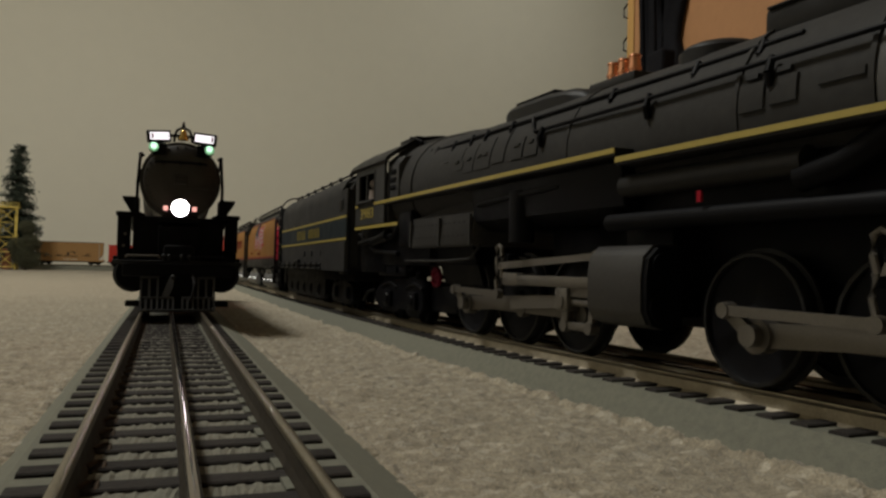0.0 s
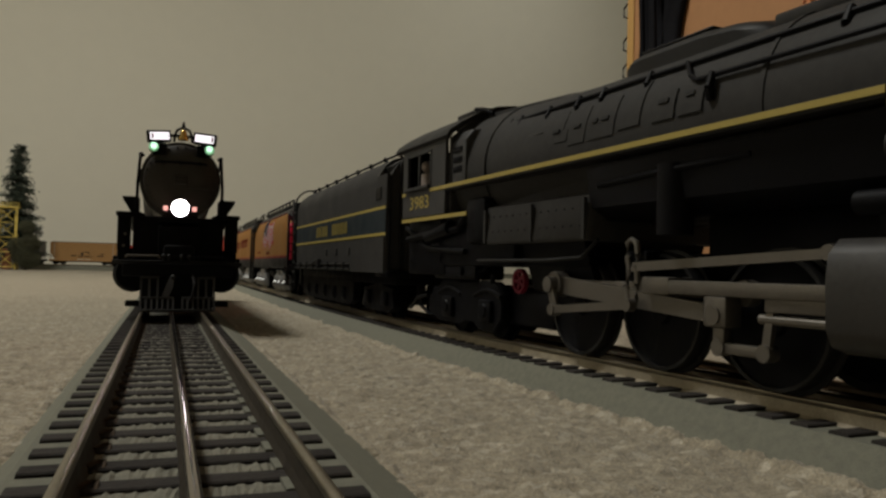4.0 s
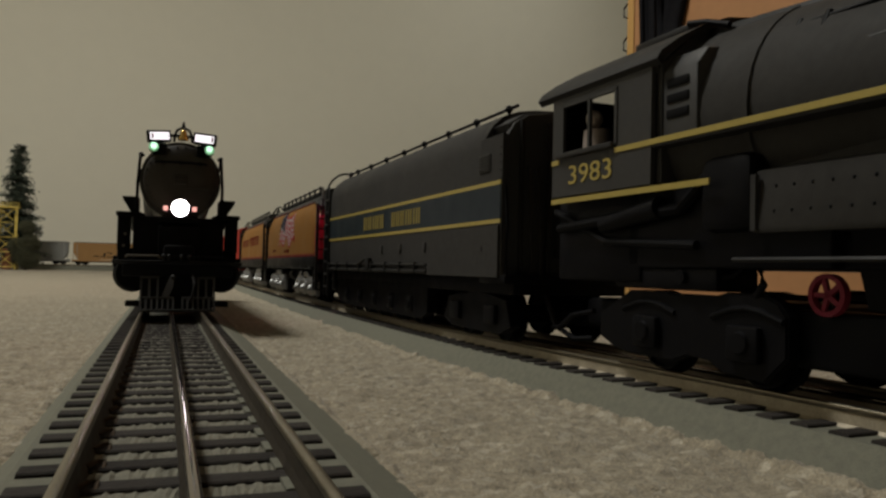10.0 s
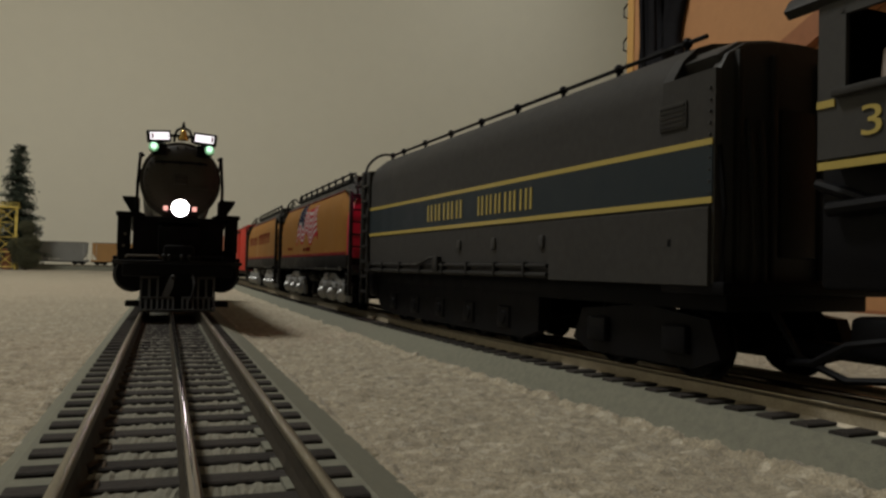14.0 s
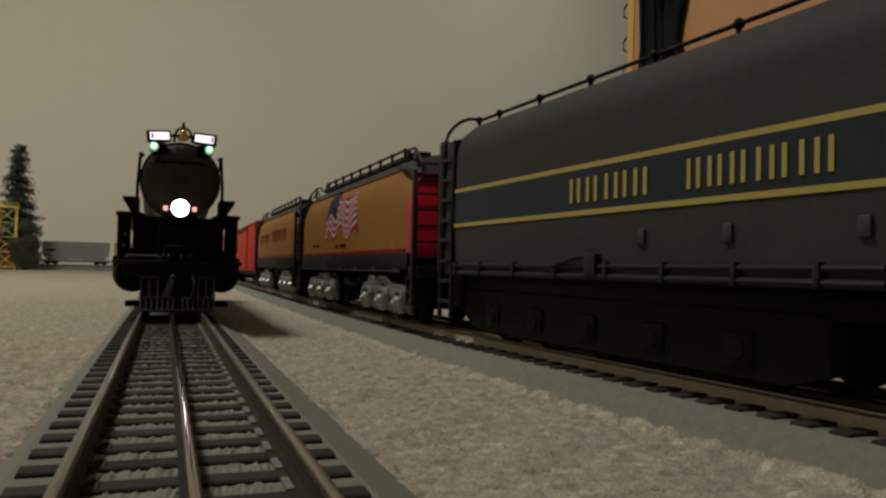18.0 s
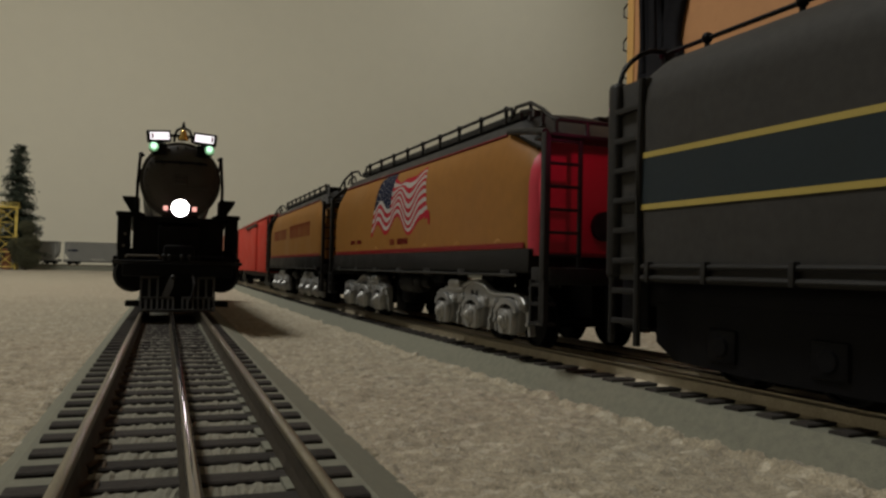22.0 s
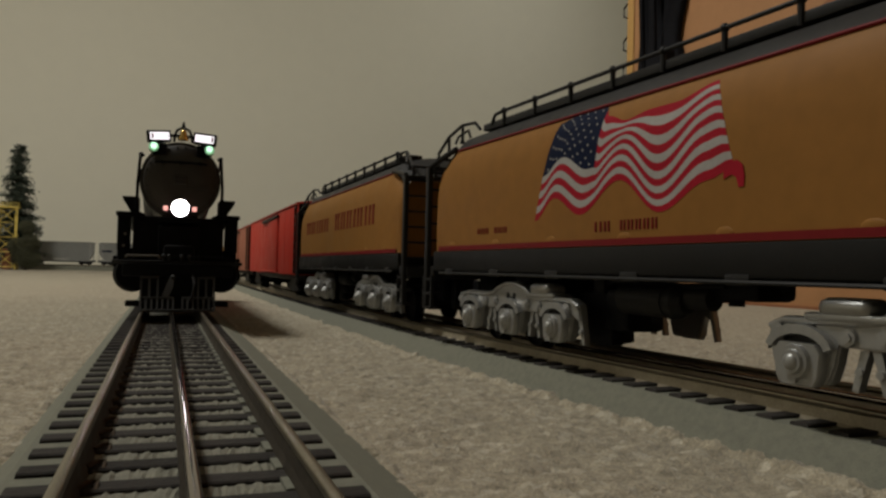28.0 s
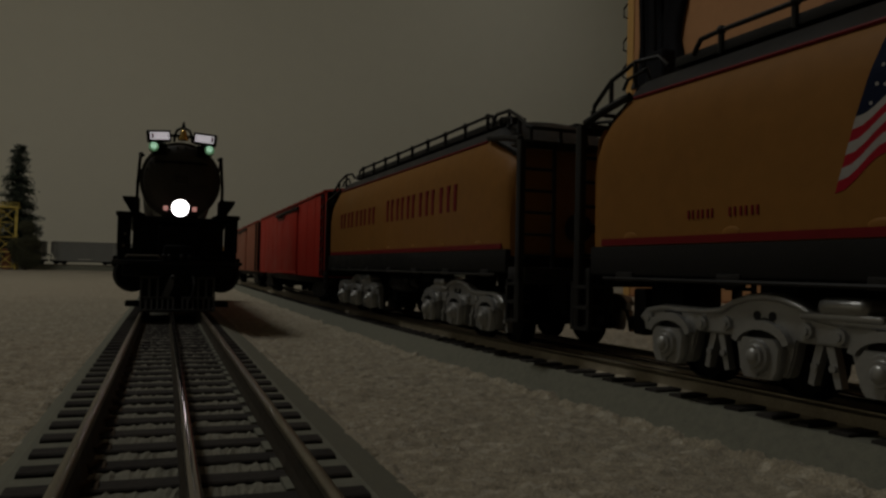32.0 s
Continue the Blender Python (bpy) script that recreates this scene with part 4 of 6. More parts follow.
# ---- tender of the passing locomotive ----
def tender():
    c = Car("tender", "dark grey toy tender with yellow stripes, lettering and a blue-black band", "tender", 500, 790, place=lambda q: 502.3 + (q - 526) * 1.0315)
    put = c.put
    prof = both([(0, 26.6), (31.6, 26.6), (32.6, 27.6), (33, 40), (33, 78), (32.3, 83), (29.5, 88), (24, 92.6), (16, 95.6), (8, 96.8), (0, 97.2)])
    bm = bmesh.new()
    add_loft(bm, [[(x, q, z) for x, z in prof] for q in (545, 797)] + [[(x * 0.985, 801, 27 + (z - 27) * 0.992) for x, z in prof], [(x * 0.93, 805.5, 28.5 + (z - 28.5) * 0.96) for x, z in prof], [(x * 0.86, 807, 30 + (z - 30) * 0.92) for x, z in prof]])
    put("tank_body", bm, M_GREY, None, "dark grey painted tender body", 0.5)
    # front bay: two side walls run forward of the bulkhead
    for sgn in (-1, 1):
        put("side_wing", box(*((-33, -31) if sgn < 0 else (31, 33)), 525.5, 545.2, 26.6, 82), M_GREY, None, "", 0)
        top = [(33 * sgn, 82), (31 * sgn, 82), (29 * sgn, 85.6), (25 * sgn, 89.5), (25 * sgn, 92), (29.5 * sgn, 88), (32.3 * sgn, 83.4)]
        put("wing_top", prism(top, 541, 545.2), M_FRAME)
        x = 33.2 * sgn
        put("stripe", box(x - 0.2, x + 0.2, 526, 800, 62.4, 64.0), M_YEL, None, "yellow painted stripe", 0)
        put("stripe", box(x - 0.2, x + 0.2, 526, 800, 47.4, 49.0), M_YEL, None, "", 0)
        put("band", box(x - 0.1, x + 0.1, 526, 800, 49.0, 62.4), M_BLUE, None, "blue-black painted band", 0)
        put("apron", box(x - 0.9, x + 0.5, 526.4, 601, 26.2, 46.4, 0.2), M_GREY, None, "plain grey apron plate", 0)
        put("louvre_plate", box(x - 0.3, x + 0.3, 535.5, 546, 68.4, 75.4), M_GREYD, None, "", 0)
        for k in range(5):
            put("slat", box(x - 0.6, x + 0.6, 536, 545.6, 69 + k * 1.3, 69.6 + k * 1.3), M_FRAME, None, "", 0)
        for z, r in ((31.0, 0.8), (27.8, 0.9)):
            put("side_pipe", tube([(33.9 * sgn, 602, z), (33.9 * sgn, 797, z)], r, 8), M_FRAME)
        for q in (617, 640, 665, 690, 717, 745, 772, 794):
            put("pipe_bracket", box(*sorted((33 * sgn, 35.1 * sgn)), q - 0.8, q + 0.8, 26.6, 32.4, 0.2), M_FRAME)
    put("side_pipe", tube([(-34.6, 721, 30.6), (-34.8, 712, 32.4), (-34.8, 704, 34.0), (-34.8, 699, 34.2)], 0.9, 8), M_FRAME)
    put("valve_box", box(-35.6, -33, 694, 700, 28, 35, 0.5), M_FRAME)
    for q in (675, 607, 643):
        put("fill_plug", box(-33.9, -32.8, q - 1.6, q + 1.6, 37.2, 42, 0.6), M_GREYD)
    for q in (540, ):
        put("bolt", box(-34.2, -33.4, q, q + 1.2, 36.5, 38.5), M_BLACK)
    bm = bmesh.new()
    for z in np.arange(29, 80, 3.0):
        bmesh.ops.create_icosphere(bm, subdivisions=1, radius=0.45, matrix=Matrix.Translation((-33.2, 527, float(z))))
    for q in np.arange(534, 600, 4.4):
        bmesh.ops.create_icosphere(bm, subdivisions=1, radius=0.35, matrix=Matrix.Translation((-33.9, float(q), 37)))
    tagged(put("rivet", bm, M_GREYD), kind="stuff")
    bars(c, "lettering", word(711.5, 670.5, (2, 2, 1, 2, 2)), 51.6, 59.5, -33.35, M_YEL, "yellow painted lettering drawn as plain bars")
    bars(c, "lettering", word(657.8, 612, (2, 2, 2, 1, 2, 1, 2)), 51.6, 59.5, -33.35, M_YEL, "")
    # bulkhead, coal-bunker front and fittings in the front bay
    end = both([(0, 27), (31, 27), (31, 80), (27, 87), (21, 90.6), (11, 92), (0, 92.4)])
    put("bulkhead", prism(end, 527.5, 531, 0.5), M_GREYD, None, "dark grey front wall of the tender")
    put("bunker_roof", prism(both([(0, 88), (21, 86.6), (27, 83), (29.5, 86.6), (22, 91.2), (11, 93), (0, 93.4)]), 529, 546, 0.6), M_GREYD)
    for x in (-24, -12, 6):
        put("front_rib", box(x - 0.9, x + 0.9, 525.8, 528, 28, 88, 0.4), M_FRAME)
    put("front_panel", box(-9, 4, 526.4, 528, 34, 74, 0.6), M_FRAME)
    for x in (-20, -16):
        put("front_pipe", tube([(x, 525.6, 26), (x, 525.2, 40), (x - 1, 525.2, 58), (x - 1, 526.4, 70)], 0.8, 8), M_FRAME)
    put("front_step", box(-33, 33, 522, 545, 24, 27.4, 0.5), M_BLACK)
    put("front_rail", tube([(-31.5, 524, 27), (-31.5, 523.5, 46), (-31.5, 525.5, 62)], 0.7, 6), M_BLACK)
    # top rail with its knobs
    put("top_rail", tube([(-15, 548, 98.8), (-15, 600, 98.8), (-15, 700, 98.8), (-15, 813, 98.6)], 0.75, 8), M_BLACK)
    for q in (556, 589, 623, 658, 692, 726, 760, 793, 812):
        bm = cyl((-15, q, 94.5), (-15, q, 98.8), 0.8, seg=8)
        bmesh.ops.create_uvsphere(bm, u_segments=10, v_segments=8, radius=1.7, matrix=Matrix.Translation((-15, q, 98.8)))
        put("rail_knob", bm, M_BLACK)
    # rear: a narrower bay, with side ladders in its notches, grab arches and a red tail lamp
    bay = both([(0, 28), (24.5, 28), (25.5, 31), (25.5, 76), (24, 84), (20, 90), (13, 94.4), (6, 95.8), (0, 96)])
    bm = bmesh.new()
    add_loft(bm, [[(x, 806, z) for x, z in bay], [(x, 810, z) for x, z in bay], [(x * 0.95, 813, 30 + (z - 30) * 0.98) for x, z in bay]])
    put("rear_bay", bm, M_GREY, None, "", 0.5)
    put("rear_beam", box(-27, 27, 803, 816, 12, 28.2, 1.5), M_BLACK)
    for sgn in (-1, 1):
        bm = box(*sorted((29.5 * sgn, 34.4 * sgn)), 809.2, 814.8, 27, 87.6, 2.0)
        put("corner_post", bm, M_FRAME, None, "", 0.9)
        put("ladder_plate", box(*sorted((30 * sgn, 32.4 * sgn)), 798, 810, 27, 86.4, 0.5), M_GREY)
        for q in (799.4, 811.5):
            put("rear_ladder_rail", tube([(33.6 * sgn, q, 8), (33.6 * sgn, q, 30), (33.6 * sgn, q, 60), (33.0 * sgn, q, 86)] if q < 805 else [(33.4 * sgn, q, 8), (33.4 * sgn, q, 28)], 1.1, 8), M_FRAME)
        for z in range(14, 86, 9):
            put("rear_ladder_rung", box(*sorted((32.6 * sgn, 34.2 * sgn)), 799, 811, z, z + 1.7, 0.2), M_FRAME)
        put("grab_arch", tube([(32.4 * sgn, 811, 87), (31.0 * sgn, 811, 91), (28.6 * sgn, 810.6, 94.2), (25.4 * sgn, 810.2, 96.8), (21.6 * sgn, 809.8, 98.4), (18.2 * sgn, 809.4, 98.6), (16.6 * sgn, 809, 97.6), (16.4 * sgn, 809, 95)], 0.75, 8), M_BLACK)
    bm = bmesh.new()
    bmesh.ops.create_uvsphere(bm, u_segments=16, v_segments=12, radius=1.75, matrix=Matrix.Translation((-26.4, 821.6, 82.2)))
    put("tail_lamp", bm, G_TAIL, None, "glowing red tail lamp")
    put("tail_lamp_case", cyl((-25.0, 811, 82.0), (-26.2, 820.4, 82.2), 1.3, 1.2, 16), M_FRAME)
    # frame and the long bed of wheels
    put("bed", box(-26, 26, 528, 804, 19.5, 26.8, 0.6), M_BLACK)
    for sgn in (-1, 1):
        a, b = (-26, -21) if sgn < 0 else (21, 26)
        put("pedestal_frame", slab([(620, 7), (620, 21), (800, 21), (800, 9), (792, 4.4), (765, 3.4), (632, 3.4)], a, b), M_BLACK)
        put("front_truck", slab([(530, 7), (534, 17), (560, 20), (592, 17), (597, 7), (588, 3.4), (540, 3.4)], a, b), M_BLACK)
        for q in (646, 678, 710, 742, 774):
            bm = box(*((-27, -25) if sgn < 0 else (25, 27)), q - 5, q + 5, 6, 15, 1)
            add_cyl(bm, (26.8 * sgn, q, 10.4), (27.6 * sgn, q, 10.4), 3.0, 2.4, 16)
            put("journal_box", bm, M_BLACK)
        for q in (546, 582):
            put("journal_box", box(*((-28, -25) if sgn < 0 else (25, 28)), q - 5, q + 5, 7, 15, 1), M_BLACK)
    for q in (546, 582, 646, 678, 710, 742, 774):
        for x in (-18, 18):
            bm = wheel_mesh(10.4)
            add_cyl(bm, (-1, 0, 0), (1, 0, 0), 9.8, seg=20)
            bmesh.ops.translate(bm, vec=(x, q, 10.4), verts=bm.verts)
            put("wheel", bm, M_BLACK)
        put("axle", cyl((-16, q, 10.4), (16, q, 10.4), 3, seg=12), M_BLACK)
    put("coupler", box(-3.5, 3.5, 803, 838, 9, 15, 1.5), M_BLACK)
    put("drawbar_hose", tube([(-14, 524, 20), (-15, 515, 9), (-14, 503, 5), (-12, 494, 6)], 1.0, 6), M_BLACK)
    return c


tender()


# ---- yellow tank tenders ----
def truck(c, mid, inner):
    """A three-axle truck with cast silver side frames: an arched beam, hung axle boxes, brake hangers and a spring cap at its inner end."""
    pitch, legs = 33.0, (-33.0, 0.0, 33.0)

    def at(v):
        return mid + v * inner * 0.985

    near = 44.0 if inner > 0 else 48.0
    for o in (-1, 1):
        up = [(-45.6, 13), (-46, 17.2), (-43.6, 19.4), (-37, 20.6), (-20, 20.4), (-14.5, 21), (-10, 23.2), (-5, 24.7), (0, 25.1), (5, 24.7), (10, 23.2), (14.5, 21), (20, 20.4), (near - 6, 20.2), (near - 2, 18.4), (near - 0.5, 12)]
        low = []
        for v in reversed(legs):
            low += [(v + 9.6, 14.2), (v + 8.8, 10.5), (v + 7.4, 6.4), (v + 6.2, 5.6), (v - 6.2, 5.6), (v - 7.4, 6.4), (v - 8.8, 10.5), (v - 9.6, 14.2)]
        bm = slab([(at(v), z) for v, z in up + low], *sorted((26.5 * o, 30 * o)))
        ends = [e for e in bm.edges if abs(e.verts[0].co.x - e.verts[1].co.x) < 1e-7]
        bmesh.ops.bevel(bm, geom=ends, offset=0.5, segments=2, affect="EDGES")
        bmesh.ops.recalc_face_normals(bm, faces=bm.faces)
        side = c.put("truck_frame", bm, M_SILVER, None, "silver painted three-axle truck frame", 0.8)
        # raised lip along the upper edge
        lip = [(x, z - 0.9) for x, z in up[1:-1]]
        c.put("frame_lip", tube([(30.0 * o, at(v), z) for v, z in lip], 0.9, 8), M_SILVER, side, "", 1.2)
        for v in legs:
            q = at(v)
            # brow over the axle box, then the box with its ringed cap
            brow = [(q + 9.0 * math.cos(k * math.pi / 14), 12.2 + 6.4 * math.sin(k * math.pi / 14)) for k in range(1, 14)]
            brow += [(q + 7.2 * math.cos(k * math.pi / 14), 12.0 + 4.4 * math.sin(k * math.pi / 14)) for k in reversed(range(1, 14))]
            bm = slab(brow, *sorted((29.6 * o, 32.0 * o)))
            bmesh.ops.recalc_face_normals(bm, faces=bm.faces)
            c.put("axle_brow", bm, M_SILVER, side, "", 0.7)
            bm = bmesh.new()
            add_loft(bm, [[(x * o, q + dy * k, z) for dy, z in ((-5.0, 14.4), (5.0, 14.4), (6.7, 12.4), (6.0, 7.0), (4.6, 5.0), (-4.6, 5.0), (-6.0, 7.0), (-6.7, 12.4))] for x, k in ((29.5, 1), (31.4, 1), (32.2, 0.9))])
            add_cyl(bm, (32.0 * o, q, 10.2), (33.2 * o, q, 10.2), 4.2, 3.7, 24)
            add_cyl(bm, (33.2 * o, q, 10.2), (34.0 * o, q, 10.2), 2.9, 2.6, 22)
            bmesh.ops.create_uvsphere(bm, u_segments=18, v_segments=8, radius=1.0, matrix=Matrix.Translation((33.9 * o, q, 10.2)) @ Matrix.Diagonal((1.0, 1.9, 1.9, 1)))
            add_cyl(bm, (32.0 * o, q, 6.2), (33.0 * o, q, 6.2), 0.8, seg=10)
            c.put("journal_box", bm, M_SILVER, side, "", 0.7)
            # dark disc laid on the frame as the brow's painted shadow
            c.put("brow_shade", cyl((29.4 * o, q, 14.0), (30.2 * o, q, 14.0), 5.2, seg=20), M_FRAME, side)
        for v, z in ((-21, 16.4), (-12.4, 17.0), (12.4, 17.0), (21, 16.4), (-43, 16.4), (39.5, 16.6)):
            bm = cyl((29.9 * o, at(v), z), (30.9 * o, at(v), z), 2.0, 1.8, 16)
            add_cyl(bm, (30.9 * o, at(v), z), (31.3 * o, at(v), z), 1.0, seg=12)
            c.put("frame_boss", bm, M_SILVER, side)
        for v, z in ((-2.4, 19.6), (2.4, 19.6), (-35.4, 18.4), (-30.6, 18.4), (30.6, 18.0), (35.4, 18.0)):
            c.put("frame_hole", cyl((29.6 * o, at(v), z), (30.15 * o, at(v), z), 1.15, seg=12), M_FRAME, side)
        for v in (-16.5, 16.5, -44.6 * inner):
            bm = bmesh.new()
            for lean in ((-1, 1) if abs(v) < 40 else (math.copysign(1, v), )):
                leg = [(v + lean * 0.3, 14.0), (v + lean * 2.4, 14.0), (v + lean * 3.4, 10), (v + lean * 4.4, 5.4), (v + lean * 2.9, 5.0), (v + lean * 1.8, 9)]
                add_loft(bm, [[(x * o, at(y), z) for y, z in leg] for x in (27.2, 29.4)])
                add_cyl(bm, (29.2 * o, at(v + lean * 2.4), 9.4), (30.0 * o, at(v + lean * 2.4), 9.4), 0.9, seg=10)
            c.put("brake_hanger", bm, M_SILVER, side, "", 0)
        bm = box(*sorted((23 * o, 31.6 * o)), *sorted((at(pitch - 17.5), at(pitch - 4.5))), 20.4, 24.8, 1.9)
        add_box(bm, *sorted((23 * o, 31.2 * o)), *sorted((at(pitch - 22), at(pitch - 1))), 19.6, 21.4, 0.6)
        c.put("spring_cap", bm, M_SILVER, side, "", 0.9)
    for v in legs[:2]:
        q = at(v)
        for x in (-16.5, 16.5):
            bm = wheel_mesh(9.6)
            add_cyl(bm, (-1, 0, 0), (1, 0, 0), 9.1, seg=20)
            bmesh.ops.translate(bm, vec=(x, q, 9.6), verts=bm.verts)
            c.put("wheel", bm, M_BLACK)
        c.put("axle", cyl((-17, q, 9.6), (17, q, 9.6), 2.4, seg=10), M_BLACK)
    c.put("truck_bolster", box(-25, 25, mid - 16, mid + 16, 12, 22, 1.2), M_BLACK)
    c.put("centre_plate", cyl((0, mid, 21), (0, mid, 28.6), 9, 11, 24), M_BLACK)
    c.put("side_bearing", box(-25, -14, *sorted((at(-7), at(5))), 21.5, 27.6, 1.0), M_BLACK)
    c.put("side_bearing", box(14, 25, *sorted((at(-7), at(5))), 21.5, 27.6, 1.0), M_BLACK)


def tank_tender(label, qf, qr, trucks, end_red):
    c = Car("tank_tender", label, "tank car", qf, qr, "yellow tank tenders")
    put = c.put
    prof = both([(0, 34.6), (33, 34.6), (33.2, 46), (33.1, 62), (32.4, 71), (30.8, 77.5), (28.2, 82.5), (23.5, 87), (16, 90.3), (8, 91.6), (0, 92)])
    bm = bmesh.new()
    def sec(q, k, top=92.0):
        # the tank's top slopes down towards its ends
        return [(x * k, q, 36 + (z - 36) * (0.4 + 0.6 * k) if z < 58 else 58 + (z - 58) * (top - 58) / 34) for x, z in prof]
    add_loft(bm, [sec(qf + 0.8, 0.90, 75), sec(qf + 2.2, 0.955, 76.5), sec(qf + 4.5, 0.985, 78.4), sec(qf + 9, 1.0, 81.4), sec(qf + 26, 1.0, 91), sec(qf + 30, 1.0), sec(qr - 17, 1.0), sec(qr - 14, 1.0, 91), sec(qr - 7, 1.0, 85.5), sec(qr - 4, 0.985, 82), sec(qr - 1.6, 0.95, 79), sec(qr - 0.5, 0.88, 77.4)])
    put("tank", bm, M_ORANGE, None, "glossy orange-yellow painted tank", 0.5)
    for sgn in (-1, 1):
        x = 33.35 * sgn
        put("stripe", box(x - 0.2, x + 0.2, qf + 6, qr - 8, 37.4, 39.4), M_RED, None, "dark red painted stripe", 0)
        put("roof_line", tube([(28.6 * sgn, qf + 30, 82.4), (28.6 * sgn, qr - 17, 82.4)], 0.55, 6), M_RED)
    for k in range(7):
        q = qf + 28 + (qr - qf - 50) * k / 6
        bm = bmesh.new()
        bmesh.ops.create_uvsphere(bm, u_segments=16, v_segments=8, radius=1.0, matrix=Matrix.Translation((-33.0, q, 39.6)) @ Matrix.Diagonal((0.5, 3.2, 1.7, 1)))
        put("lug", bm, M_ORANGE)
    # dark roof cap with its walkway
    bm = bmesh.new()
    ring_pts = [(28.6, 83.0), (24.0, 88.0), (16.4, 91.2), (8, 92.6), (0, 93), (-8, 92.6), (-16.4, 91.2), (-24, 88), (-28.6, 83.0), (-27.6, 82.0), (-16, 88.5), (0, 90), (16, 88.5), (27.6, 82.0)]
    add_loft(bm, [[(x, q, 58.5 + (z - 58.5) * h) for x, z in ring_pts] for q, h in ((qf + 6, 0.62), (qf + 9, 0.68), (qf + 26, 0.975), (qf + 30, 1.0), (qr - 17, 1.0), (qr - 14, 0.975), (qr - 7, 0.82), (qr - 4, 0.72))])
    put("roof", bm, M_FRAME, None, "dark grey roof", 0.5)
    put("walkway", box(-21, -12, qf + 28, qr - 26, 90.6, 93.6, 0.4), M_FRAME)
    put("walkway", box(12, 21, qf + 28, qr - 26, 90.6, 93.6, 0.4), M_FRAME)
    # side rails on the roof
    n = 9
    rail_q = [qf + 47 + (qr - qf - 92) * k / (n - 1) for k in range(n)]
    put("roof_rail", tube([(-21, rail_q[0] - 6, 92), (-21, rail_q[0] - 5, 96.0)] + [(-21, q, 96.6) for q in rail_q] + [(-21, rail_q[-1] + 8, 96.2), (-21, rail_q[-1] + 11, 92.5)], 0.75, 8), M_FRAME)
    for q in rail_q:
        bm = cyl((-21, q, 90), (-21, q, 96.6), 0.9, seg=8)
        bmesh.ops.create_uvsphere(bm, u_segments=8, v_segments=6, radius=1.4, matrix=Matrix.Translation((-21, q, 96.6)))
        put("rail_post", bm, M_FRAME)
    # end platforms: hoops, posts, ladders and steps
    for qe, d, k, post, up in ((qf, -1, 1.0, 8.0, 0.0), (qr, 1, 0.55, 2.5, 2.6)):
        out = post + 1.7
        put("end_beam", box(-33, 33, *sorted((qe - 1 * d, qe + (out + 3) * d)), 24.5, 30.5, 0.6), M_FRAME)
        for sgn in (-1, 1):
            put("corner_post", box(*sorted((32.4 * sgn, 34.8 * sgn)), *sorted((qe + post * d, qe + (post + 3.2) * d)), 11, 77, 0.3), M_FRAME)
            put("end_ladder_rail", box(*sorted((19 * sgn, 20.4 * sgn)), *sorted((qe + (out - 1) * d, qe + (out + 0.4) * d)), 28, 76, 0.2), M_FRAME)
            for z in range(34, 76, 8):
                put("end_ladder_rung", box(*sorted((20 * sgn, 33 * sgn)), *sorted((qe + (out - 0.8) * d, qe + (out + 0.2) * d)), z, z + 1.1, 0.2), M_FRAME)
            bm = bmesh.new()
            y0, y1 = sorted((qe + (out - 8) * d, qe + (out + 2.4) * d))
            for z in (10.4, 17.2, 23.8):
                add_box(bm, min(30 * sgn, 35 * sgn), max(30 * sgn, 35 * sgn), y0, y1, z, z + 1.2)
            add_box(bm, min(33.5 * sgn, 35 * sgn), max(33.5 * sgn, 35 * sgn), y0, y0 + 1.4, 10.4, 26)
            add_box(bm, min(33.5 * sgn, 35 * sgn), max(33.5 * sgn, 35 * sgn), y1 - 1.4, y1, 10.4, 26)
            put("step", bm, M_FRAME, None, "", 0)
            # guard rail: from the roof over the slope and round the end
            put("end_hoop", tube([(21 * sgn, qe - 42 * k * d, 92), (22 * sgn, qe - 36 * k * d, 95.4), (24 * sgn, qe - 20 * k * d, 94 + up * 0.6), (27 * sgn, qe - 5 * k * d, 88.4 + up), (30 * sgn, qe + (out - 2) * d, 82.4 + up * 0.4), (29 * sgn, qe + out * d, 81.8), (25 * sgn, qe + (out + 1) * d, 81.6), (0, qe + (out + 1) * d, 81.6)], 0.75, 8), M_FRAME)
            put("side_hoop", tube([(22.6 * sgn, qe - 30 * k * d, 89), (23.4 * sgn, qe - 29 * k * d, 92.4), (25 * sgn, qe - 16 * k * d, 90.4), (26 * sgn, qe - 14 * k * d, 87)], 0.6, 8), M_FRAME)
            for x, y, z0, z1 in ((24, -20 * k, 87, 94 + up * 0.6), (27, -5 * k, 82, 88.4 + up), (29.6, out - 0.5, 76.6, 82), (18, out + 1, 76.6, 81.6), (7, out + 1, 76.6, 81.6)):
                bm = cyl((x * sgn, qe + y * d, z0), (x * sgn, qe + y * d, z1), 0.75, seg=8)
                add_cyl(bm, (x * sgn, qe + y * d, z0), (x * sgn, qe + y * d, z0 + 1.6), 1.4, 0.9, 8)
                put("hoop_post", bm, M_FRAME)
            put("roof_end_brace", tube([(29.0 * sgn, qe - 28 * k * d, 83.4), (31.0 * sgn, qe - 9 * k * d, 80.6), (33.2 * sgn, qe + post * d, 77.4)], 1.3, 8), M_FRAME)
        put("end_shelf", box(-33, 33, *sorted((qe - 0.5 * d, qe + (out + 2) * d)), 75.6, 77.0, 0.4), M_FRAME)
        red = M_ENDRED if end_red and d < 0 else M_ORANGE
        put("end_panel", prism(both([(0, 36), (29.5, 36), (30.5, 60), (29.2, 72), (27.5, 75.4), (0, 75.5)]), *sorted((qe - 0.6 * d, qe + 0.6 * d))), red, None, "red painted end panel" if red is M_ENDRED else "")
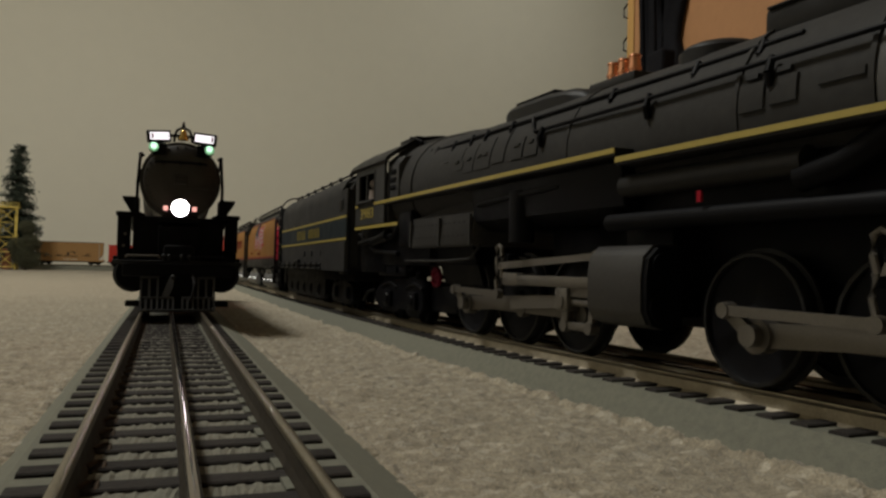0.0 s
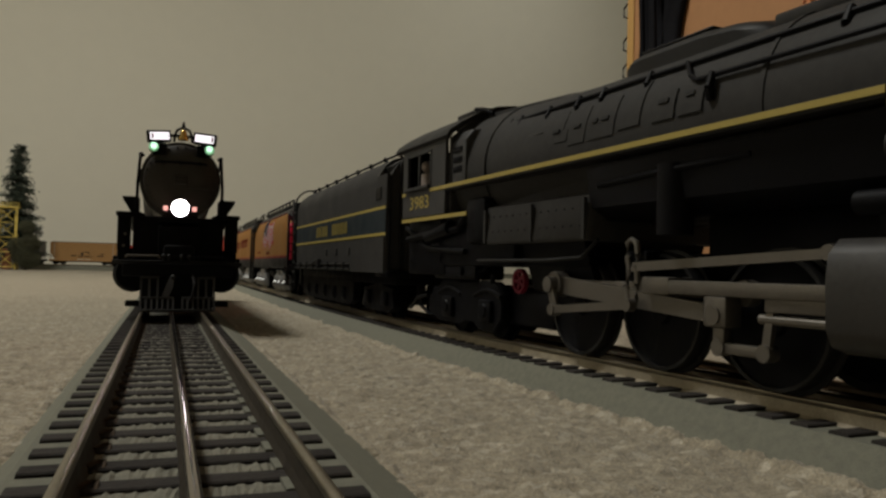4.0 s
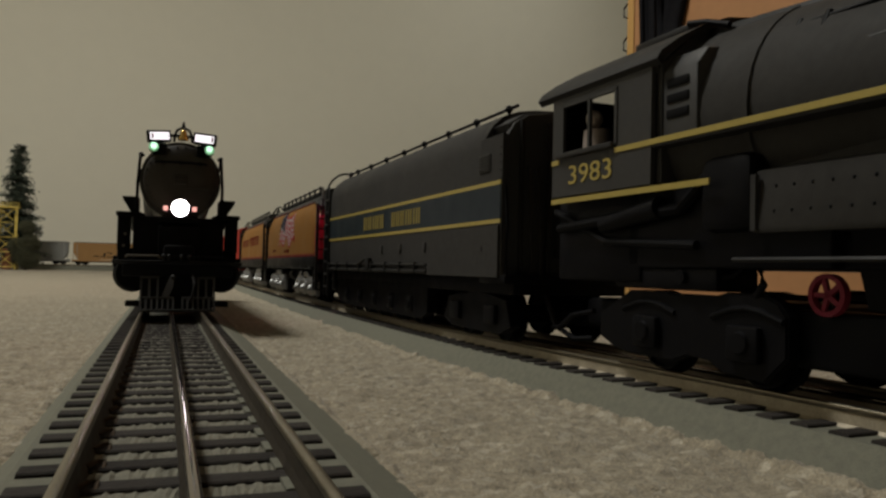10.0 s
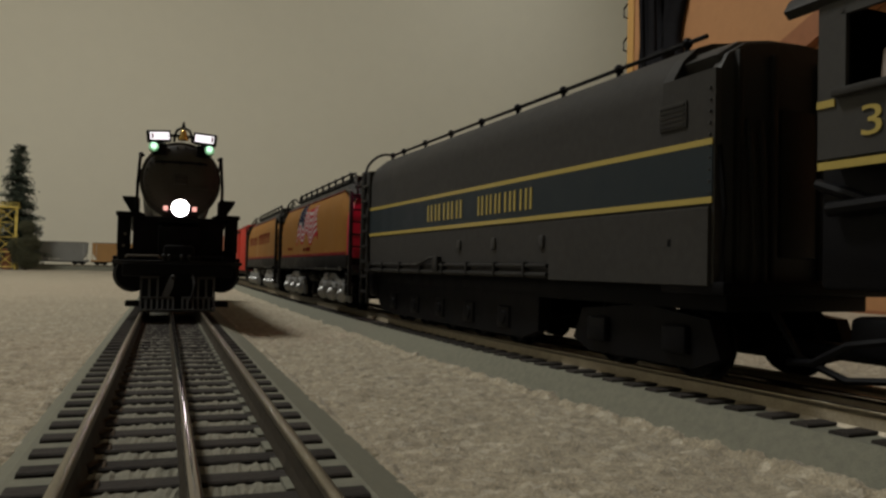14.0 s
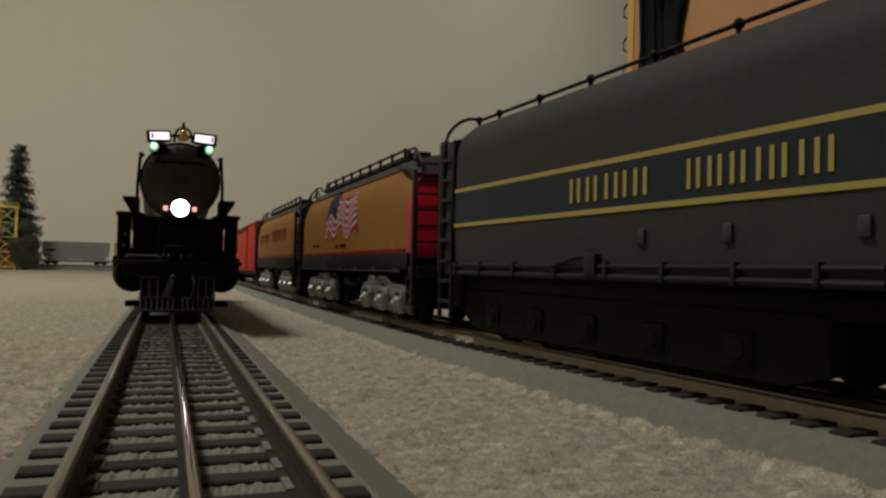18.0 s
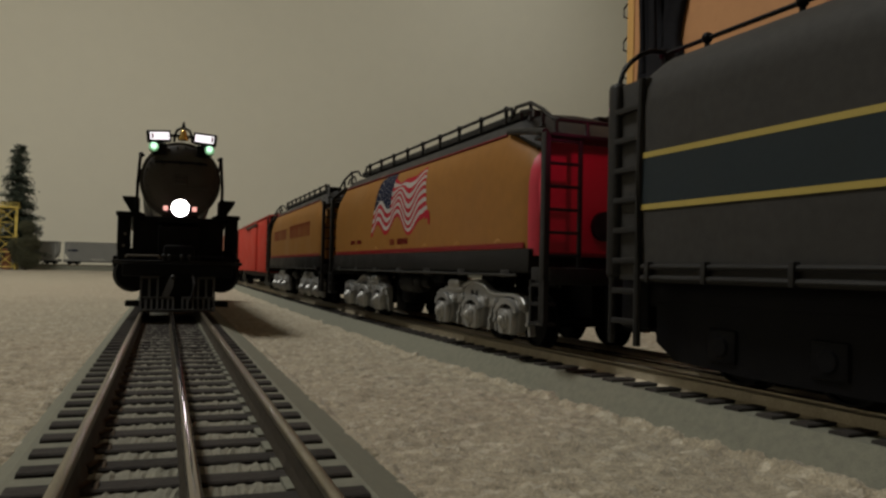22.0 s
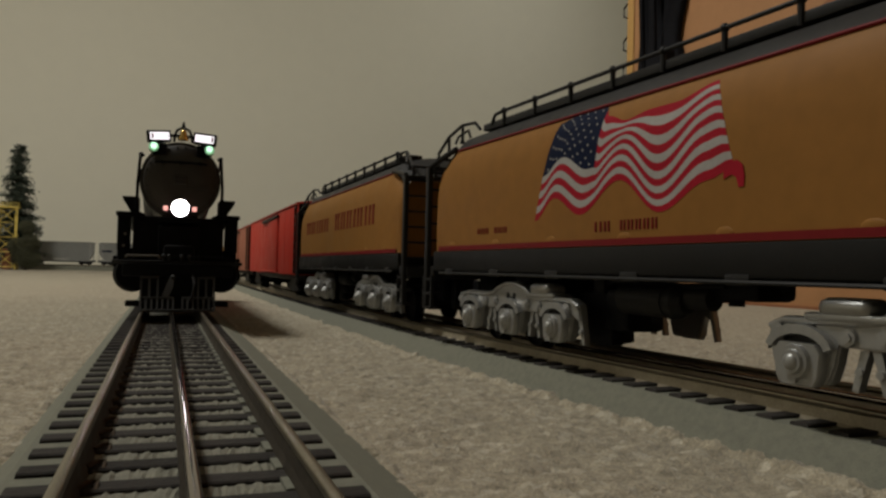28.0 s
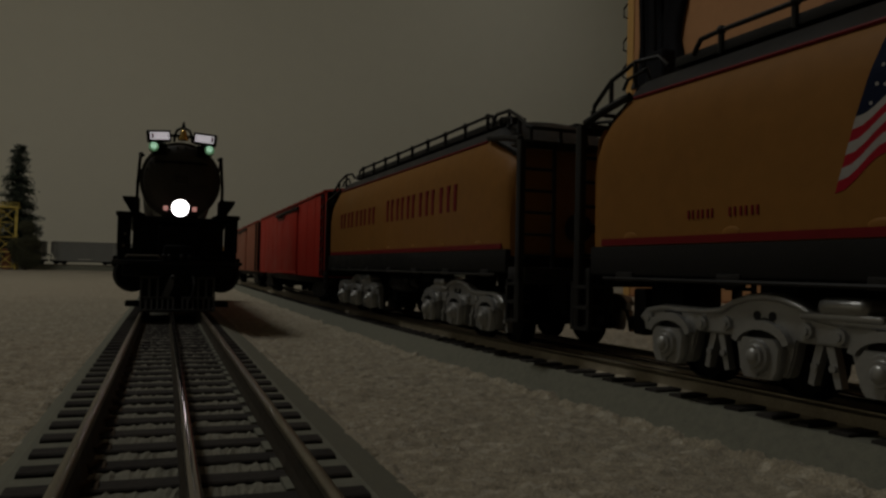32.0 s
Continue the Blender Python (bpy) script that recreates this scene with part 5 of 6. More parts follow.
        if red is M_ENDRED:
            bm = bmesh.new()
            add_loft(bm, [sec(qf + 4.2, 0.988, 78.6), sec(qf + 2.2, 0.961, 77.0), sec(qf + 0.4, 0.908, 75.6)])
            put("end_edge", bm, red, None, "red painted rim of the tank", 0.6)
        put("brake_wheel", cyl((-4, qe + 0.5 * d, 46), (-4, qe + 3 * d, 46), 5.5, seg=20), M_FRAME)
        put("end_pipe", tube([(14, qe + 1.2 * d, 36), (14, qe + 1.6 * d, 44), (6, qe + 1.6 * d, 47), (-3, qe + 1.6 * d, 46)], 1.3, 8), M_FRAME)
        put("buffer_box", box(-6, 6, *sorted((qe + 5 * d, qe + 12 * d)), 8, 24, 1), M_BLACK)
        put("coupler", box(-3.2, 3.2, *sorted((qe + 10 * d, qe + 19 * d)), 9, 14, 1.4), M_BLACK)
    # underframe
    put("sill", box(-33.5, 33.5, qf + 2, qr - 2, 28.4, 37.2, 0.5), M_SILL, None, "dark charcoal side sill")
    put("centre_sill", box(-6, 6, qf, qr, 27.0, 28.6, 0.3), M_BLACK)
    put("draft_gear", box(-8, 8, qf, qf + 16, 12, 28.5, 1), M_BLACK)
    put("draft_gear", box(-8, 8, qr - 16, qr, 12, 28.5, 1), M_BLACK)
    # brake gear hung between the trucks, close up to the rear one
    g = trucks[1] - 61
    bm = cyl((-24, g - 26, 21.2), (-24, g - 2, 21.2), 4.8, seg=24)
    add_cyl(bm, (-24, g - 2, 21.2), (-24, g + 0.4, 21.2), 4.8, 2.8, 24)
    add_cyl(bm, (-24, g - 29, 21.2), (-24, g - 26, 21.2), 3.2, 4.8, 24)
    reservoir = put("air_reservoir", bm, M_SILL, None, "charcoal air reservoir", 0.5)
    put("reservoir_strap", cyl((-24, g - 22.6, 21.2), (-24, g - 21.2, 21.2), 5.1, seg=24), M_SILL, reservoir)
    put("drain_cock", cyl((-24, g - 15, 14.8), (-24, g - 15, 17), 0.8, seg=8), M_BLACK, reservoir)
    put("brake_cylinder", cyl((-23, g - 38, 22.4), (-23, g - 28, 22.4), 3.2, seg=18), M_SILL)
    put("brake_pipe", tube([(-25, g - 44, 26.2), (-25, g - 30, 25.8), (-25, g - 8, 26.4), (-24, g + 6, 26.6), (-20, g + 14, 24.6)], 0.8, 8), M_BLACK)
    put("brake_lever", tube([(-15, g - 55, 26.5), (-19, g - 45, 23.2), (-23, g - 37, 22.4)], 1.0, 8), M_BLACK)
    put("triple_valve", box(-24, -10, g - 54, g - 37, 22.4, 28.5, 1.6), M_BLACK)
    put("valve_cap", cyl((-19, g - 42, 20.8), (-19, g - 42, 23), 2.2, seg=12), M_BLACK)
    put("valve_box", box(-23, -8, g - 1, g + 11, 10.4, 24.0, 1.6), M_BLACK)
    put("gear_case", prism([(-21, 5), (-21.5, 22), (-12, 24), (-11, 6)], g + 9.5, g + 26, 1.6), M_BLACK)
    put("motor_housing", box(-10, 10, g + 30, g + 76, 9, 23, 1.6), M_BLACK)
    for q0, q1 in ((g + 13, g + 19), (g - 18, g - 14)):
        put("hanger", box(-22, -18.5, q0, q1, 22, 28.6, 0.4), M_SILL)
    for k in range(7):
        q = qf + 20 + (qr - qf - 40) * k / 6
        put("sill_bracket", box(-33.9, -32.8, q - 4, q + 4, 26.6, 29.4, 0.4), M_FRAME)
    put("side_rod", tube([(-33.8, qf + 10, 27.4), (-33.8, qr - 10, 27.4)], 0.6, 6), M_FRAME)
    truck(c, trucks[0], 1)
    truck(c, trucks[1], -1)
    return c


TANK = 838.8, 1130.2          # the two ends of the first tank, and how far the second stands behind it
BEHIND = 337.0
flag_car = tank_tender("orange-yellow toy tank tender with a waving flag and silver trucks", TANK[0], TANK[1], (894, 1060), True)
plain_car = tank_tender("orange-yellow toy tank tender with dark red lettering, on silver trucks", TANK[0] + BEHIND, TANK[1] + BEHIND, (894 + BEHIND, 1060 + BEHIND), False)


def tank_x(z):
    """Half the tank's width at a height."""
    pts = [(34.6, 33.0), (46, 33.2), (62, 33.1), (71, 32.4), (77.5, 30.8), (82.5, 28.2), (87, 23.5)]
    for (a, u), (b, w) in zip(pts, pts[1:]):
        if z <= b:
            return u + (w - u) * (z - a) / (b - a)
    return 23.5


def flag(c):
    """A waving flag laid flat on the tank's side: stripes, canton and white dots."""
    low_edge = ((0.0, 46.8), (0.13, 54.2), (0.30, 47.6), (0.51, 57.0), (0.71, 46.2), (0.91, 53.4), (1.0, 56.0))
    top_edge = ((0.0, 80.6), (0.15, 82.4), (0.335, 82.4), (0.39, 78.0), (0.52, 75.2), (0.66, 76.6), (0.81, 76.6), (1.0, 79.7))

    def edge(knots, u):
        """Smooth rise and fall from one turning place of a rippling edge to the next."""
        for (a, p), (b, r) in zip(knots, knots[1:]):
            if u <= b:
                f = (u - a) / (b - a)
                return p + (r - p) * (0.5 - 0.5 * math.cos(math.pi * f))
        return knots[-1][1]

    def spot(u, v):
        # u from the hoist to the fly, v from the bottom to the top
        q = 1038.3 - 10.2 * v - u * (94.0 - 19.0 * v)
        z = edge(low_edge, u) * (1 - v) + edge(top_edge, u) * v
        # the folds run on through the middle of the cloth
        z += 2.6 * math.sin(math.pi * v) * math.cos(math.tau * (u - 0.50 - 0.06 * v) / 0.40) * min(1.0, u / 0.5)
        return (-tank_x(z), q, z)

    def strip(u0, u1, v0, v1, lift, n=40):
        bm = bmesh.new()
        m = max(1, round((v1 - v0) * 26))
        rows = []
        for j in range(m + 1):
            at = [spot(u0 + (u1 - u0) * k / n, v0 + (v1 - v0) * j / m) for k in range(n + 1)]
            rows.append([bm.verts.new((p[0] - lift, p[1], p[2])) for p in at])
        for lo, hi in zip(rows, rows[1:]):
            for k in range(n):
                bm.faces.new((lo[k], lo[k + 1], hi[k + 1], hi[k]))
        r = bmesh.ops.extrude_face_region(bm, geom=bm.faces[:])
        bmesh.ops.translate(bm, vec=(0.3, 0, 0), verts=[g for g in r["geom"] if isinstance(g, bmesh.types.BMVert)])
        bmesh.ops.recalc_face_normals(bm, faces=bm.faces)
        return bm
    for k in range(13):
        u0 = 0.36 if k >= 6 else 0.0
        c.put("flag_stripe", strip(u0, 1.0, k / 13, (k + 1) / 13, 0.10), M_FLAGRED if k % 2 == 0 else M_WHITE, None, "red flag stripe" if k % 2 == 0 else "white flag stripe", 0)
    c.put("flag_canton", strip(0.0, 0.36, 6 / 13, 1.0, 0.16), M_FLAGBLUE, None, "dark blue flag canton", 0)
    bm = bmesh.new()
    for row in range(9):
        for col in range(6 if row % 2 == 0 else 5):
            u = 0.36 * (col + (0.6 if row % 2 == 0 else 1.1)) / 6.2
            v = 6 / 13 + (7 / 13) * (row + 0.7) / 9.4
            x, q, z = spot(u, v)
            add_cyl(bm, (x - 0.24, q, z), (x + 0.1, q, z), 0.42, seg=6)
    tail = bmesh.new()
    curl = [(947.7, 55.4), (945.7, 57.2), (943.3, 57.4), (941.5, 56.0), (940.9, 53.4), (941.1, 50.8), (942.7, 50.6), (943.5, 53.2), (945.1, 54.0), (947.7, 53.0)]
    add_loft(tail, [[(x, q, z) for q, z in curl] for x in (-33.42, -33.0)])
    c.put("flag_tail", tail, M_FLAGRED, None, "curled red tail of the flag", 0)
    tagged(c.put("flag_dot", bm, M_WHITE, None, "small white dots on the canton", 0), kind="stuff")


flag(flag_car)
bars(flag_car, "lettering", word(1002.6, 993.2, (1, 1, 2)) + word(989.4, 971.6, (2, 2, 2, 2, 2)), 41.8, 44.9, -33.2, M_RED, "dark red lettering drawn as plain bars")
bars(flag_car, "lettering", word(1083.8, 1073.2, (2, 2, 2)) + word(1069, 1058.2, (2, 2, 2)), 43.7, 46.0, -33.2, M_RED, "")
bars(plain_car, "lettering", word(1434.4, 1348, (2, 2, 1, 2, 2)), 55.2, 65.0, -33.15, M_RED, "dark red lettering drawn as plain bars")
bars(plain_car, "lettering", word(1330.4, 1223, (2, 2, 2, 1, 2, 1, 2)), 54.8, 66.6, -33.15, M_RED, "")


# ---- red boxcars ----
def boxcar(label, q0, q1, material, door):
    c = Car("boxcar", label, "boxcar", q0, q1, "red boxcars")
    put = c.put
    put("body", prism(both([(0, 21), (32.6, 21), (32.8, 22), (32.8, 84.5), (31.5, 86.5), (0, 90)]), q0, q1, 0.8), material)
    put("roof", prism(both([(0, 89.6), (33.6, 85.4), (33.6, 86.6), (0, 91)]), q0 + 1, q1 - 1, 0.4), M_BOXRED)
    for k in range(12):
        q = q0 + 8 + (q1 - q0 - 16) * k / 11
        put("side_rib", box(-33.0, -32.6, q - 0.8, q + 0.8, 22, 84), material)
        put("roof_rib", prism(both([(0, 90.2), (33.4, 86.0), (33.4, 87.4), (0, 91.8)]), q - 1, q + 1), M_BOXRED)
    d0, d1 = door
    put("door", box(-34.2, -32.7, d0, d1, 23, 82, 0.6), material, None, "sliding boxcar door")
    put("door_rail", box(-35.2, -32.8, d0 - 4, d1 + (d1 - d0) * 0.9, 79.5, 82.6, 0.5), M_FRAME)
    put("door_rail", box(-34.8, -32.8, d0 - 4, d1 + (d1 - d0) * 0.9, 22.2, 24.2, 0.4), material)
    put("end_wall", prism(both([(0, 22), (32.2, 22), (32.2, 85), (0, 89.4)]), q0 - 2.2, q0 + 0.4, 0.4), M_BLACK, None, "black painted end wall")
    put("ladder", box(-34, -32.8, q0 + 4, q0 + 5, 22, 84), M_FRAME)
    put("ladder", box(-34, -32.8, q0 + 14, q0 + 15, 22, 84), M_FRAME)
    for z in range(26, 84, 8):
        put("ladder_rung", box(-34.2, -33.4, q0 + 4, q0 + 15, z, z + 1.2), M_FRAME)
    put("frame", box(-24, 24, q0 + 2, q1 - 2, 15, 21.2, 0.5), M_BLACK)
    for qa, qb in ((q0 + 22, q0 + 82), (q1 - 82, q1 - 22)):
        for sgn in (-1, 1):
            put("truck_frame", slab([(qa, 8), (qa + 4, 13), (qa + 22, 17), (qb - 22, 17), (qb - 4, 13), (qb, 8), (qb - 14, 5), (qa + 14, 5)], *sorted((23 * sgn, 27 * sgn))), M_BLACK)
        for q in (qa + 10, qb - 10):
            for x in (-18, 18):
                bm = wheel_mesh(9)
                add_cyl(bm, (-1, 0, 0), (1, 0, 0), 8.5, seg=20)
                bmesh.ops.translate(bm, vec=(x, q, 9), verts=bm.verts)
                put("wheel", bm, M_BLACK)
            put("axle", cyl((-17, q, 9), (17, q, 9), 2.2, seg=10), M_BLACK)
    put("coupler", box(-3.2, 3.2, q0 - 12, q0, 9, 14, 1.2), M_BLACK)
    put("coupler", box(-3.2, 3.2, q1, q1 + 10, 9, 14, 1.2), M_BLACK)
    return c


boxcar("bright red toy boxcar with a black end and sliding door", 1482, 1886, M_BOXRED, (1606, 1676))
M_BROWN = mat("brown_boxcar_paint", (0.27, 0.085, 0.045), 0.55, vary=0.12, scale=50)
boxcar("brownish red toy boxcar coupled behind the bright red one", 1926, 2310, M_BROWN, (2066, 2136))


# ---- the locomotive that waits head-on on the straight track ----
def waiting_loco():
    e = empty("headlit_steam_locomotive", "black toy steam locomotive standing head-on with its headlight lit", "locomotive", m=Matrix.Translation((0.003, 0.500, ZR)))

    def put(name, bm, material, label="", smooth=0.6, parent=None):
        bmesh.ops.transform(bm, matrix=Matrix.Scale(0.001, 4), verts=bm.verts)
        return part(name, bm, material, parent or e, label, smooth)

    put("smokebox_front", barrel([(0.5, 81, 10), (1.5, 81, 18), (4, 81, 21.6), (6, 81, 22.2)], 40), M_SMOKED, "dark graphite smokebox door")
    put("smokebox_ring", barrel([(5.5, 81, 22.0), (6, 81, 24), (12, 81, 24.4), (90, 81, 24.4)], 40), M_SMOKED)
    put("boiler", barrel([(90, 81, 24.4), (220, 79, 27), (420, 79, 29)], 32), M_BLACK)
    bm = bmesh.new()
    for k in range(26):
        a = k * math.tau / 26
        add_cyl(bm, (20.2 * math.cos(a), 4.0, 81 + 20.2 * math.sin(a)), (20.2 * math.cos(a), 2.2, 81 + 20.2 * math.sin(a)), 0.7, seg=6)
    tagged(put("door_bolt", bm, M_SMOKED), kind="stuff")
    put("door_grab_rail", tube([(-15, 0, 90.6), (-15, -2, 91), (0, -2.4, 91.4), (15, -2, 91), (15, 0, 90.6)], 0.7, 8), M_BLACK)
    for x in (-11, 0, 11):
        put("rail_post", cyl((x, 2, 91), (x, -2.8, 91), 1.2, seg=8), M_BLACK)
    put("door_hinge", box(4, 17, -0.6, 3, 75.6, 76.8, 0.3), M_SMOKED)
    # number plate and its plain bars
    plate = put("number_plate", box(-3.8, 3.8, -0.8, 1.0, 77.8, 83.6, 0.5), M_SMOKED)
    for z0, z1 in ((81.2, 82.6), (78.8, 80.2)):
        put("plate_bar", box(-2.8, 2.8, -1.1, -0.6, z0, z1), M_GREY, "", 0, plate)
    # headlight and marker lenses
    put("headlight_case", barrel([(-7.6, 62.7, 4.9), (-10, 62.7, 5.3), (-10, 62.7, 6.0), (4, 62.7, 6.2), (10, 62.7, 5)], 28), M_BLACK)
    put("headlight", barrel([(-9.2, 62.7, 4.2), (-8.6, 62.7, 4.9), (-7.9, 62.7, 4.9)], 28), G_HEAD, "bright white headlight lens")
    for x in (-8.3, 8.3):
        put("marker_lens", box(x - 1.3, x + 1.3, -9.2, -5, 61.0, 63.6, 0.4), G_MARK, "small pinkish lit lens")
    put("headlight_shelf", box(-12, 12, -4, 12, 54, 57, 0.8), M_BLACK)
    # number boards, tilted, each lit behind a dark frame
    for s in (-1, 1):
        tilt = Matrix.Translation((13.1 * s, -3, 106.6)) @ Matrix.Rotation(radians(6 * s), 4, "Y") @ Matrix.Rotation(radians(-14 * s), 4, "Z")
        bm = bmesh.new()
        add_box(bm, -6.9, 6.9, 0, 4, -3.6, 3.6, 0.4, tilt)
        board = put("number_board", bm, M_BLACK, "framed number board")
        bm = bmesh.new()
        add_box(bm, -5.6, 5.6, -0.5, 0.3, -2.2, 2.2, 0, tilt)
        put("board_glass", bm, G_BOARD, "glowing white board glass", 0, board)
        for k in range(5):
            x = -4.9 + k * 2.25
            wash = 1 if (k == 0 if s < 0 else k >= 4) else 0
            bm = bmesh.new()
            if wash:
                add_box(bm, x, x + 1.2, -0.75, -0.45, -1.4, 1.4, 0, tilt)
                put("board_bar", bm, M_RED, "", 0, board)
            else:
                add_box(bm, x + 0.4, x + 0.7, -0.75, -0.45, -0.9, 0.9, 0, tilt)
                put("board_bar", bm, M_WHITE, "", 0, board)
        bm = bmesh.new()
        bmesh.ops.create_uvsphere(bm, u_segments=14, v_segments=10, radius=1.85, matrix=Matrix.Translation((16.2 * s, -3.4, 100.4)))
        put("green_lamp", bm, G_GREEN, "glowing green class lamp")
        put("lamp_rim", cyl((16.4 * s, -2.8, 100.0), (16.4 * s, -1.8, 100.0), 2.7, 3.0, 18), G_RIM, "green glass rim lit from inside")
        put("lamp_case", cyl((16.2 * s, -1.9, 100.2), (16.2 * s, 6, 100.2), 3.2, seg=16), M_BLACK)
        put("board_bracket", box(*sorted((9 * s, 17 * s)), 0, 8, 96, 103, 0.6), M_BLACK)
    # bell in its yoke
    bm = bmesh.new()
    add_loft(bm, [[(0.6 + r * math.cos(k * math.tau / 18), -1 + r * math.sin(k * math.tau / 18), z) for k in range(18)] for z, r in ((105.2, 3.5), (106.2, 3.3), (107.6, 2.4), (110.4, 2.0), (111.6, 1.2), (112.0, 0.4))])
    put("bell", bm, M_BRASS, "polished brass bell")
    put("bell_yoke", tube([(-4.6, -1, 104), (-4.4, -1, 108), (-3, -1, 111.4), (0.6, -1, 113.2), (4.2, -1, 111.4), (5.6, -1, 108), (5.8, -1, 104)], 0.8, 8), M_BLACK)
    put("bell_finial", cyl((0.6, -1, 113), (0.6, -1, 116.8), 1.3, 0.4, 10), M_BLACK)
    put("bell_arm", box(-9, 10, -2, 2, 107, 108.4, 0.3), M_BLACK)
    # handrail stanchions beside the smokebox
    for s in (-1, 1):
        put("handrail_stanchion", tube([(25.0 * s, 1, 62), (24.8 * s, 1, 78), (23.8 * s, 1, 93.4), (21.8 * s, 2, 95.0)], 0.95, 8), M_BLACK)
        bm = bmesh.new()
        bmesh.ops.create_uvsphere(bm, u_segments=8, v_segments=6, radius=1.5, matrix=Matrix.Translation((23.4 * s, 1, 95)))
        put("rail_knob", bm, M_BLACK)
        put("long_handrail", tube([(23.4 * s, 1, 95), (26 * s, 60, 94), (28 * s, 300, 92)], 0.7, 8), M_BLACK)
        # flared step plate and the side shields
        bm = bmesh.new()
        add_loft(bm, [[(33.2 * s, y, 69.4), (24 * s, y, 69.4), (24 * s, y, 59.4), (28.0 * s, y, 59.4), (33.2 * s, y, 67.8)] for y in (4, 30)])
        put("flared_step", bm, M_BLACK)
        put("running_board", box(*sorted((22 * s, 36.8 * s)), 6, 400, 57.6, 60.2, 0.5), M_BLACK)
        put("shield", box(*sorted((28.6 * s, 36.0 * s)), 10, 26, 36, 58, 1.0), M_BLACK)
        put("air_cooler", box(*sorted((20 * s, 27 * s)), 14, 40, 40, 60, 1.4), M_BLACK)
        bm = cyl((26.5 * s, 12, 22), (26.5 * s, 54, 22), 11.4, seg=26)
        add_cyl(bm, (26.5 * s, 9, 22), (26.5 * s, 12, 22), 9.4, 11.0, 26)
        put("cylinder", bm, M_BLACK)
        put("valve_chest", box(*sorted((16 * s, 36 * s)), 14, 54, 28, 38, 2), M_BLACK)
        put("cylinder_cock", box(*sorted((34 * s, 38.4 * s)), 16, 30, 26, 33, 1), M_BLACK)
        put("foot_board", box(*sorted((17 * s, 29 * s)), -20, -8, 3.2, 6.6, 0.6), M_BLACK)
        put("foot_board_hanger", box(*sorted((17.4 * s, 19.0 * s)), -16, -10, 4, 22, 0.3), M_STEEL)
        for q in (20, 48, 110, 152, 194, 260, 302, 344):
            r = 9.5 if q < 60 else 17.7
            bm = wheel_mesh(r)
            add_cyl(bm, (-1, 0, 0), (1, 0, 0), r * 0.95, seg=24)
            bmesh.ops.translate(bm, vec=(18 * s, q, r), verts=bm.verts)
            put("wheel", bm, M_BLACK)
        put("side_rod", box(*sorted((21 * s, 23.4 * s)), 110, 344, 8, 11.4, 0.5), M_STEEL)
    put("main_frame", box(-12, 12, -4, 400, 10, 52, 1), M_BLACK)
    put("front_bulkhead", box(-27, 27, 8, 30, 28, 58, 1.5), M_BLACK)
    put("pilot_deck", box(-37, 37, -16, 12, 28.2, 30.4, 0.6), M_FRAME)
    put("buffer_beam", box(-31, 31, -20, -15, 21, 28.6, 0.8), M_BLACK)
    put("uncoupling_rod", tube([(-29.5, -17.6, 32), (-28.6, -18, 33), (-11.5, -18, 33.2), (-10.6, -17.6, 31.6)], 0.6, 8), M_STEEL)
    # right rod in black: that side's shade is put into its colour
    put("uncoupling_rod", tube([(29.5, -17.6, 32), (28.6, -18, 33), (8.5, -18, 33.2), (7.6, -17.6, 31.6)], 0.6, 8), M_BLACK)
    for x in (-8.6, -5.6, 1.6, 6.0):
        bm = cyl((x, -17, 30.2), (x, -17, 32.6), 0.9, seg=10)
        bmesh.ops.create_uvsphere(bm, u_segments=10, v_segments=8, radius=1.3, matrix=Matrix.Translation((x, -17, 33)))
        put("deck_stud", bm, M_FRAME)
    for x in (-31.4, -30.6):
        put("step_bolt", cyl((x, -4, 39 if x < -31 else 46), (x, -6, 39 if x < -31 else 46), 0.8, seg=10), M_STEEL)
    put("deck_casting", box(-9, 9, -16, 4, 29.6, 40, 2.5), M_BLACK)
    # pilot: slanted bars in a frame
    pilot = put("pilot", prism([(-20.6, 0.8), (-20.6, 2.2), (20.6, 2.2), (20.6, 0.8)], -30, -27, 0.3), M_GREYD, "barred pilot below the buffer beam")
    put("pilot_backing", box(-20.0, 20.0, -19, -15, 1, 21, 0.4), M_BLACK, "", 0.6, pilot)
    for sgn in (-1, 1):
        put("pilot_rail", box(*sorted((-21 * sgn, -2.2 * sgn)), -26.4, -24.6, 8.0, 9.3, 0.3), M_GREYD, "", 0.6, pilot)
        put("pilot_rail", box(*sorted((-21 * sgn, -10.6 * sgn)), -21.2, -19.4, 19.8, 21.2, 0.3), M_GREYD, "", 0.6, pilot)
        for x, low, high in ((20.4, 0, 2), (17.4, 0, 1), (15.9, 1, 2), (14.4, 0, 1), (11.3, 0, 2), (8.4, 0, 1), (5.4, 0, 1), (2.6, 0, 1)):
            x *= -sgn
            bm = bmesh.new()
            add_loft(bm, [[(x - 0.6, y, z), (x + 0.6, y, z), (x + 0.6, y + 1.4, z), (x - 0.6, y + 1.4, z)] for y, z in ((-30, 1.6), (-26.2, 8.6), (-20.8, 20.6))[low:high + 1]])
            put("pilot_bar", bm, M_GREYD, "", 0, pilot)
    bm = bmesh.new()
    add_loft(bm, [[(x - w, y, z), (x + w, y, z), (x + w * 0.8, y + 3, z), (x - w * 0.8, y + 3, z)] for x, y, z, w in ((-7.2, -32, 9.4, 2.0), (-5.0, -30, 15, 2.2), (-3.2, -27, 21, 1.4))])
    bmesh.ops.create_uvsphere(bm, u_segments=10, v_segments=8, radius=1.3, matrix=Matrix.Translation((-3.2, -28, 21)))
    put("front_coupler", bm, M_GREYD)
